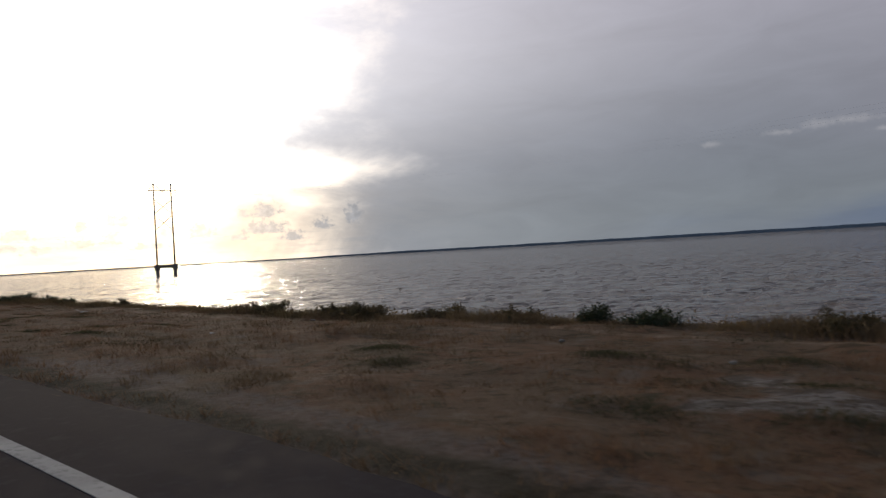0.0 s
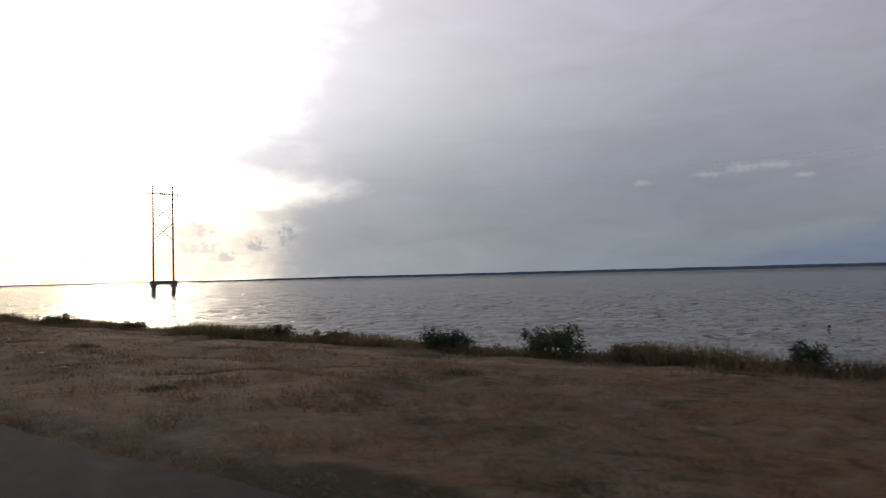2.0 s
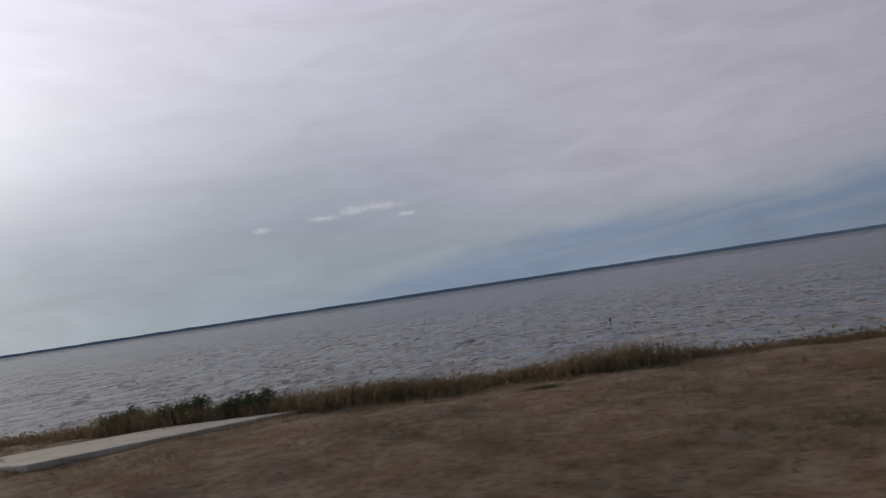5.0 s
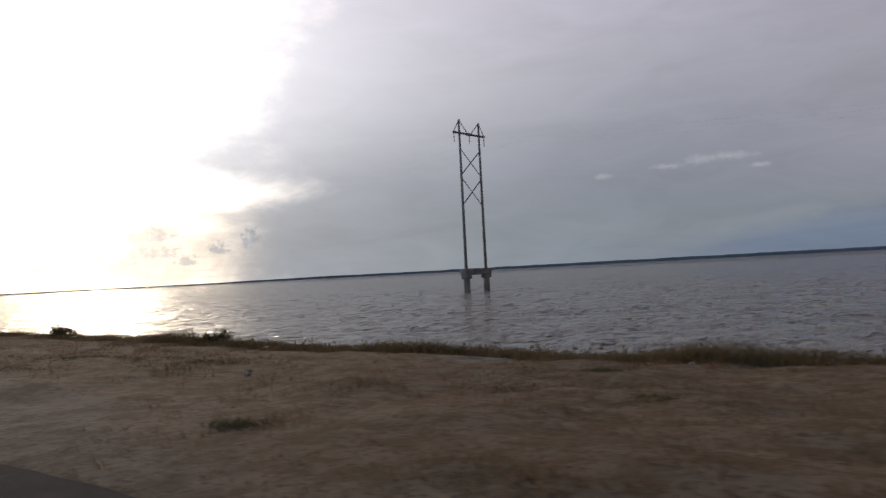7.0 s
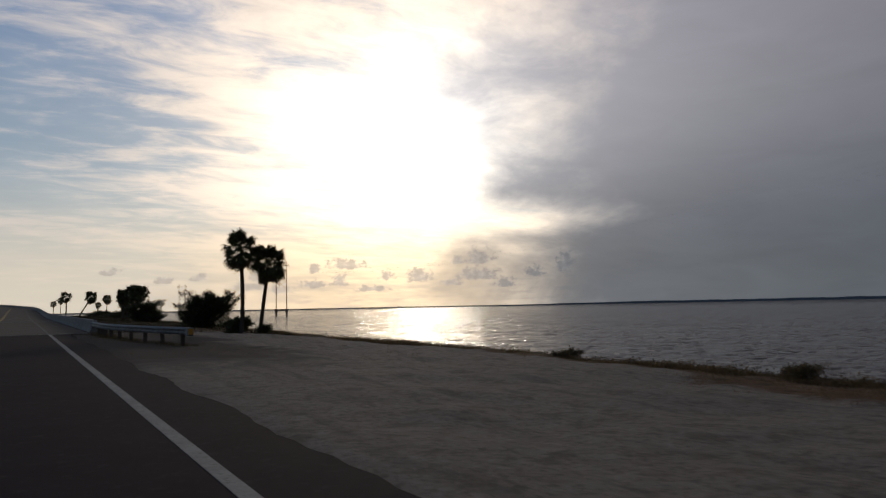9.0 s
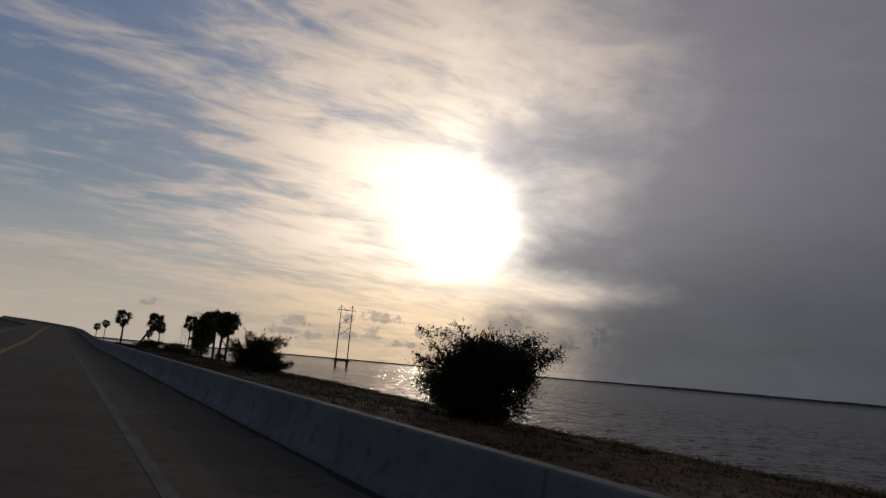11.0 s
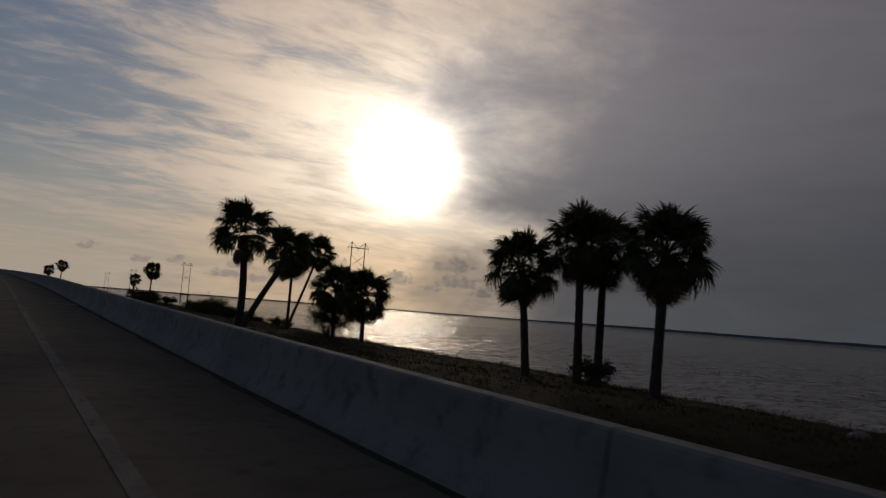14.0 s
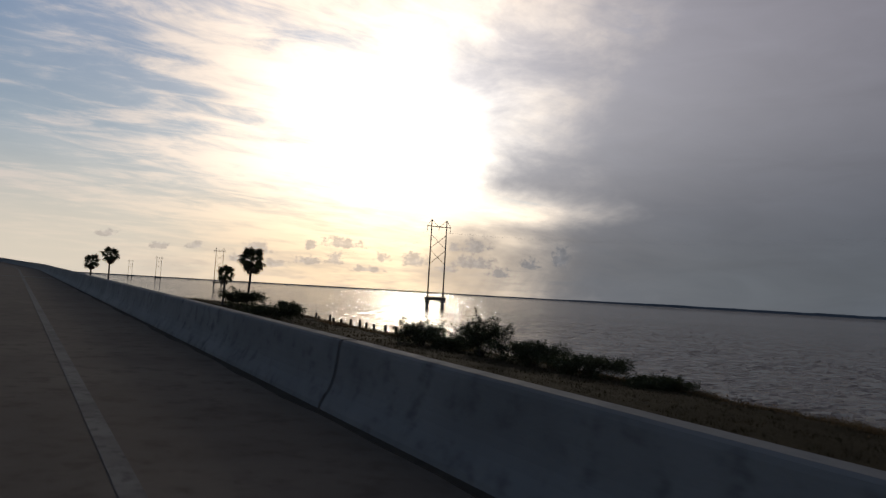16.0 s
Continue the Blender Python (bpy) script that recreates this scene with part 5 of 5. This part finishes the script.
PALMS = [
    # base, crown centre, crown radius, girth, leaves, dead leaves, label
    ((13.7, 272.9), (13.6, 272.7, 8.60), 1.36, 0.32, 42, 8, "tall cabbage palm with a ragged head, beside its twin"),
    ((15.4, 274.1), (15.8, 273.1, 7.65), 1.40, 0.31, 44, 9, "leaning cabbage palm with hanging dead leaves, beside its twin"),
    ((17.05, 373.4), (17.1, 374.1, 6.95), 1.30, 0.30, 40, 8, "cabbage palm with drooping leaves at the edge of a clump"),
    ((18.35, 372.1), (18.25, 372.2, 7.9), 1.35, 0.32, 40, 6, "tall cabbage palm in the middle of a clump"),
    ((20.15, 373.0), (20.25, 373.1, 7.95), 1.40, 0.32, 42, 6, "cabbage palm with a dense dark head in a clump"),
    ((18.3, 368.4), (18.7, 368.6, 7.5), 1.45, 0.36, 46, 8, "cabbage palm with a full rounded head near the water"),
    ((7.18, 376.5), (7.24, 376.8, 7.22), 1.02, 0.26, 32, 7, "slim cabbage palm with an open head behind the barrier"),
    ((9.95, 386.0), (12.35, 386.6, 7.35), 1.22, 0.30, 46, 12, "strongly leaning cabbage palm with a thick shaggy head"),
    ((20.02, 393.8), (20.17, 394.2, 5.75), 1.62, 0.28, 46, 14, "short cabbage palm with a wide drooping head"),
    ((22.15, 403.4), (22.25, 403.4, 6.2), 1.8, 0.30, 48, 10, "short round-headed cabbage palm rising from a shrub"),
    ((20.55, 408.9), (20.64, 409.1, 8.4), 1.28, 0.24, 38, 8, "slim cabbage palm, one of a pair sharing a root"),
    ((20.98, 410.4), (23.5, 411.1, 9.2), 1.4, 0.24, 42, 7, "leaning slim cabbage palm, one of a pair sharing a root"),
    ((25.9, 500.4), (26.0, 499.7, 8.8), 1.55, 0.32, 42, 8, "lone cabbage palm with a round dense head"),
    ((22.7, 499.5), (23.4, 501.8, 6.8), 1.10, 0.30, 34, 6, "small cabbage palm rising from a shrub"),
    ((13.0, 530.0), (13.0, 530.4, 8.9), 1.25, 0.24, 34, 6, "distant slim cabbage palm by the bridge"),
    ((10.8, 533.5), (10.8, 533.5, 7.7), 1.15, 0.26, 34, 6, "distant low cabbage palm by the bridge"),
]
for i, (b, c, r, g, n, s, text) in enumerate(PALMS):
    build_palm(b, c, r, g, 100 + i, n, s, text, bend=0.12 if i in (0, 6, 11) else 0.0)

build_shrub(16.3, 299.0, 6.2, 5.0, 4.1, 1, 62000, 0.125, "tall windblown shrub with bare twigs by the water", stems=13, airy=0.9, group="large shrubs", lean=0.9, sprigs=60, fill=130)
build_shrub(16.6, 340.0, 4.7, 4.4, 3.5, 2, 46000, 0.11, "broad dark shrub with ragged branching top", stems=14, airy=0.9, group="large shrubs", sprigs=80, fill=110)
build_shrub(17.1, 336.2, 2.7, 2.4, 1.35, 17, 9000, 0.10, "low twiggy brush beside a broad shrub", stems=9, airy=0.8, sprigs=25)
build_shrub(15.7, 298.4, 3.6, 3.2, 1.7, 23, 14000, 0.11, "dense low growth at the foot of a windblown shrub", stems=10, airy=0.5, fill=50)
build_shrub(16.6, 340.4, 5.0, 4.4, 1.5, 18, 18000, 0.10, "dense low growth at the foot of a broad shrub", stems=10, airy=0.5)
build_shrub(13.6, 273.9, 2.2, 1.8, 1.35, 3, 4500, 0.20, "spiky low shrub at the foot of a palm", stems=9, airy=0.6)
build_shrub(15.6, 273.6, 1.5, 1.2, 0.8, 4, 2200, 0.12, "low shrub at the foot of a palm", stems=6)
build_shrub(19.3, 372.3, 1.6, 1.4, 1.1, 5, 2600, 0.12, "low shrub between palm trunks", stems=6)
build_shrub(21.8, 403.9, 3.2, 3.0, 2.3, 6, 12000, 0.09, "rounded shrub under a short palm", stems=11, airy=0.9, sprigs=24)
build_shrub(20.3, 409.9, 1.9, 1.6, 1.0, 8, 2400, 0.12, "low dense shrub at the foot of twin palms", stems=6)
build_shrub(22.9, 449.2, 4.2, 3.6, 1.5, 10, 15000, 0.085, "twiggy shrub on the bank", stems=10, airy=0.9, sprigs=20, fill=60)
build_shrub(23.3, 442.9, 3.4, 3.2, 2.3, 9, 14000, 0.085, "leafy shrub taller than its neighbours on the bank", stems=11, airy=0.9, sprigs=30, fill=50)
build_shrub(23.4, 446.0, 3.6, 3.2, 1.0, 21, 13000, 0.085, "low shrub joining two taller ones on the bank", stems=10, airy=0.8, sprigs=12, fill=60)
build_shrub(23.6, 438.6, 4.6, 3.8, 1.3, 11, 16000, 0.085, "spreading shrub on the bank", stems=11, airy=0.8, sprigs=20, fill=70)
build_shrub(23.8, 434.4, 4.6, 3.4, 1.05, 12, 14000, 0.085, "low spreading shrub on the bank", stems=10, airy=0.7, sprigs=14, fill=60)
build_shrub(24.0, 430.4, 3.4, 2.8, 0.5, 22, 10000, 0.085, "low spreading shrub on the bank", stems=9, airy=0.6, sprigs=8, fill=50)
build_shrub(24.5, 496.7, 5.0, 4.0, 2.4, 13, 8000, 0.2, "dark shrub below small palms", stems=9, airy=0.5)
build_shrub(27.4, 489.3, 2.8, 2.6, 1.6, 14, 4000, 0.18, "rounded dark shrub on the point", stems=7, airy=0.4)
build_shrub(20.0, 470.0, 6.0, 3.5, 1.3, 15, 6000, 0.18, "low dark thicket on the bank", stems=9, airy=0.5)
# low shrubs along the open shore: distance along it, width, height
OPEN_SHORE = ((4.4, 1.8, 0.45), (8.4, 1.8, 0.45), (9.9, 1.2, 0.5), (12.4, 1.6, 0.35), (15.2, 2.0, 0.35), (18.8, 2.4, 0.4), (20.2, 1.6, 0.4), (24.3, 1.5, 0.42), (38.3, 0.9, 0.42), (46.9, 1.3, 0.55),
              (49.6, 1.1, 0.55), (53.2, 1.6, 0.4), (55.3, 2.4, 0.7), (58.7, 2.0, 0.6), (63.2, 1.2, 0.4), (66.3, 1.4, 0.5), (75.6, 1.3, 0.5), (81.0, 1.4, 0.45), (82.9, 1.8, 0.55), (89.4, 1.1, 0.45),
              (125.2, 1.8, 0.5), (126.8, 1.7, 0.55), (128.3, 1.4, 0.5), (148.5, 1.1, 0.45), (189.5, 1.4, 0.5), (202.6, 1.6, 0.5), (217.5, 0.9, 0.45), (231.1, 1.5, 0.42), (241.6, 1.3, 0.4))
for i, (y, w, h) in enumerate(OPEN_SHORE):
    x = float(shore_x(y)) - 0.15
    build_shrub(x, y, w, w * 0.7, h, 40 + i, int(1500 * w), 0.075, "low olive shrub on the edge of the bank", stems=6, airy=0.7, leaf=LEAF if i in (1, 2, 9, 10, 12, 13, 18, 20, 21, 22) else BRUSH, sprigs=6)

build_grass()

for i, (x, y, s) in enumerate(((14.9, 139.7, 0.17), (5.8, 131.7, 0.10), (15.4, 164.5, 0.2), (7.4, 184.0, 0.12), (5.6, 181.8, 0.10), (10.7, 32.3, 0.22), (11.4, 35.0, 0.18), (7.5, 36.4, 0.16), (13.9, 11.2, 0.18),
                              (8.1, 69.8, 0.10), (5.3, 59.8, 0.09), (6.4, 63.5, 0.14), (7.5, 15.7, 0.10), (8.4, 154.9, 0.16), (15.0, 172.6, 0.16), (14.6, 185.2, 0.16), (16.4, 200.7, 0.3), (16.9, 196.6, 0.2), (17.7, 219.5, 0.2))):
    build_bag(x, y, s * 0.6, i + 1)
for i, (x, y, s) in enumerate(((19.2, 232.7, 0.28), (19.3, 233.8, 0.25), (18.9, 229.0, 0.22), (19.2, 252.0, 0.3), (18.8, 238.0, 0.25), (19.5, 244.5, 0.3), (19.6, 262.0, 0.35), (19.3, 257.0, 0.3),
                              (7.8, 177.5, 0.12), (8.4, 178.2, 0.10), (14.1, 171.7, 0.15), (13.6, 172.4, 0.12), (22.6, 346.0, 0.35), (23.0, 358.0, 0.3), (18.5, 362.0, 0.25), (10.2, 8.0, 0.12), (8.7, 4.2, 0.10), (12.2, 18.4, 0.16))):
    build_rock(x, y, s if s > 0.2 else s * 0.5, i + 1)
for i in range(13):
    build_piling(29.3 + 0.4 * random.Random(i).random(), 486 - 2.0 * i, 2.62 + 0.3 * random.Random(i).random(), 0.15, i)
for x, y in ((50.6, 57.0), (53.4, 172.0), (56.3, 116.6)):
    build_float(x, y)

bm = bmesh.new()
tube(bm, [(0, 0, 0), (0.25, 0.02, 0.05), (0.5, 0.0, 0.02)], [0.012, 0.014, 0.009], 6)
stick = new("stick", mesh_bm("stick", bm, LITTER))
stick.matrix_basis = pose(4.4, 43.1, ground_z(4.4, 43.1) + 0.03, 0, 0, 20)
tagged(stick, "bleached stick lying in the dry grass", "stick")

build_car(-4.5, 300.0)
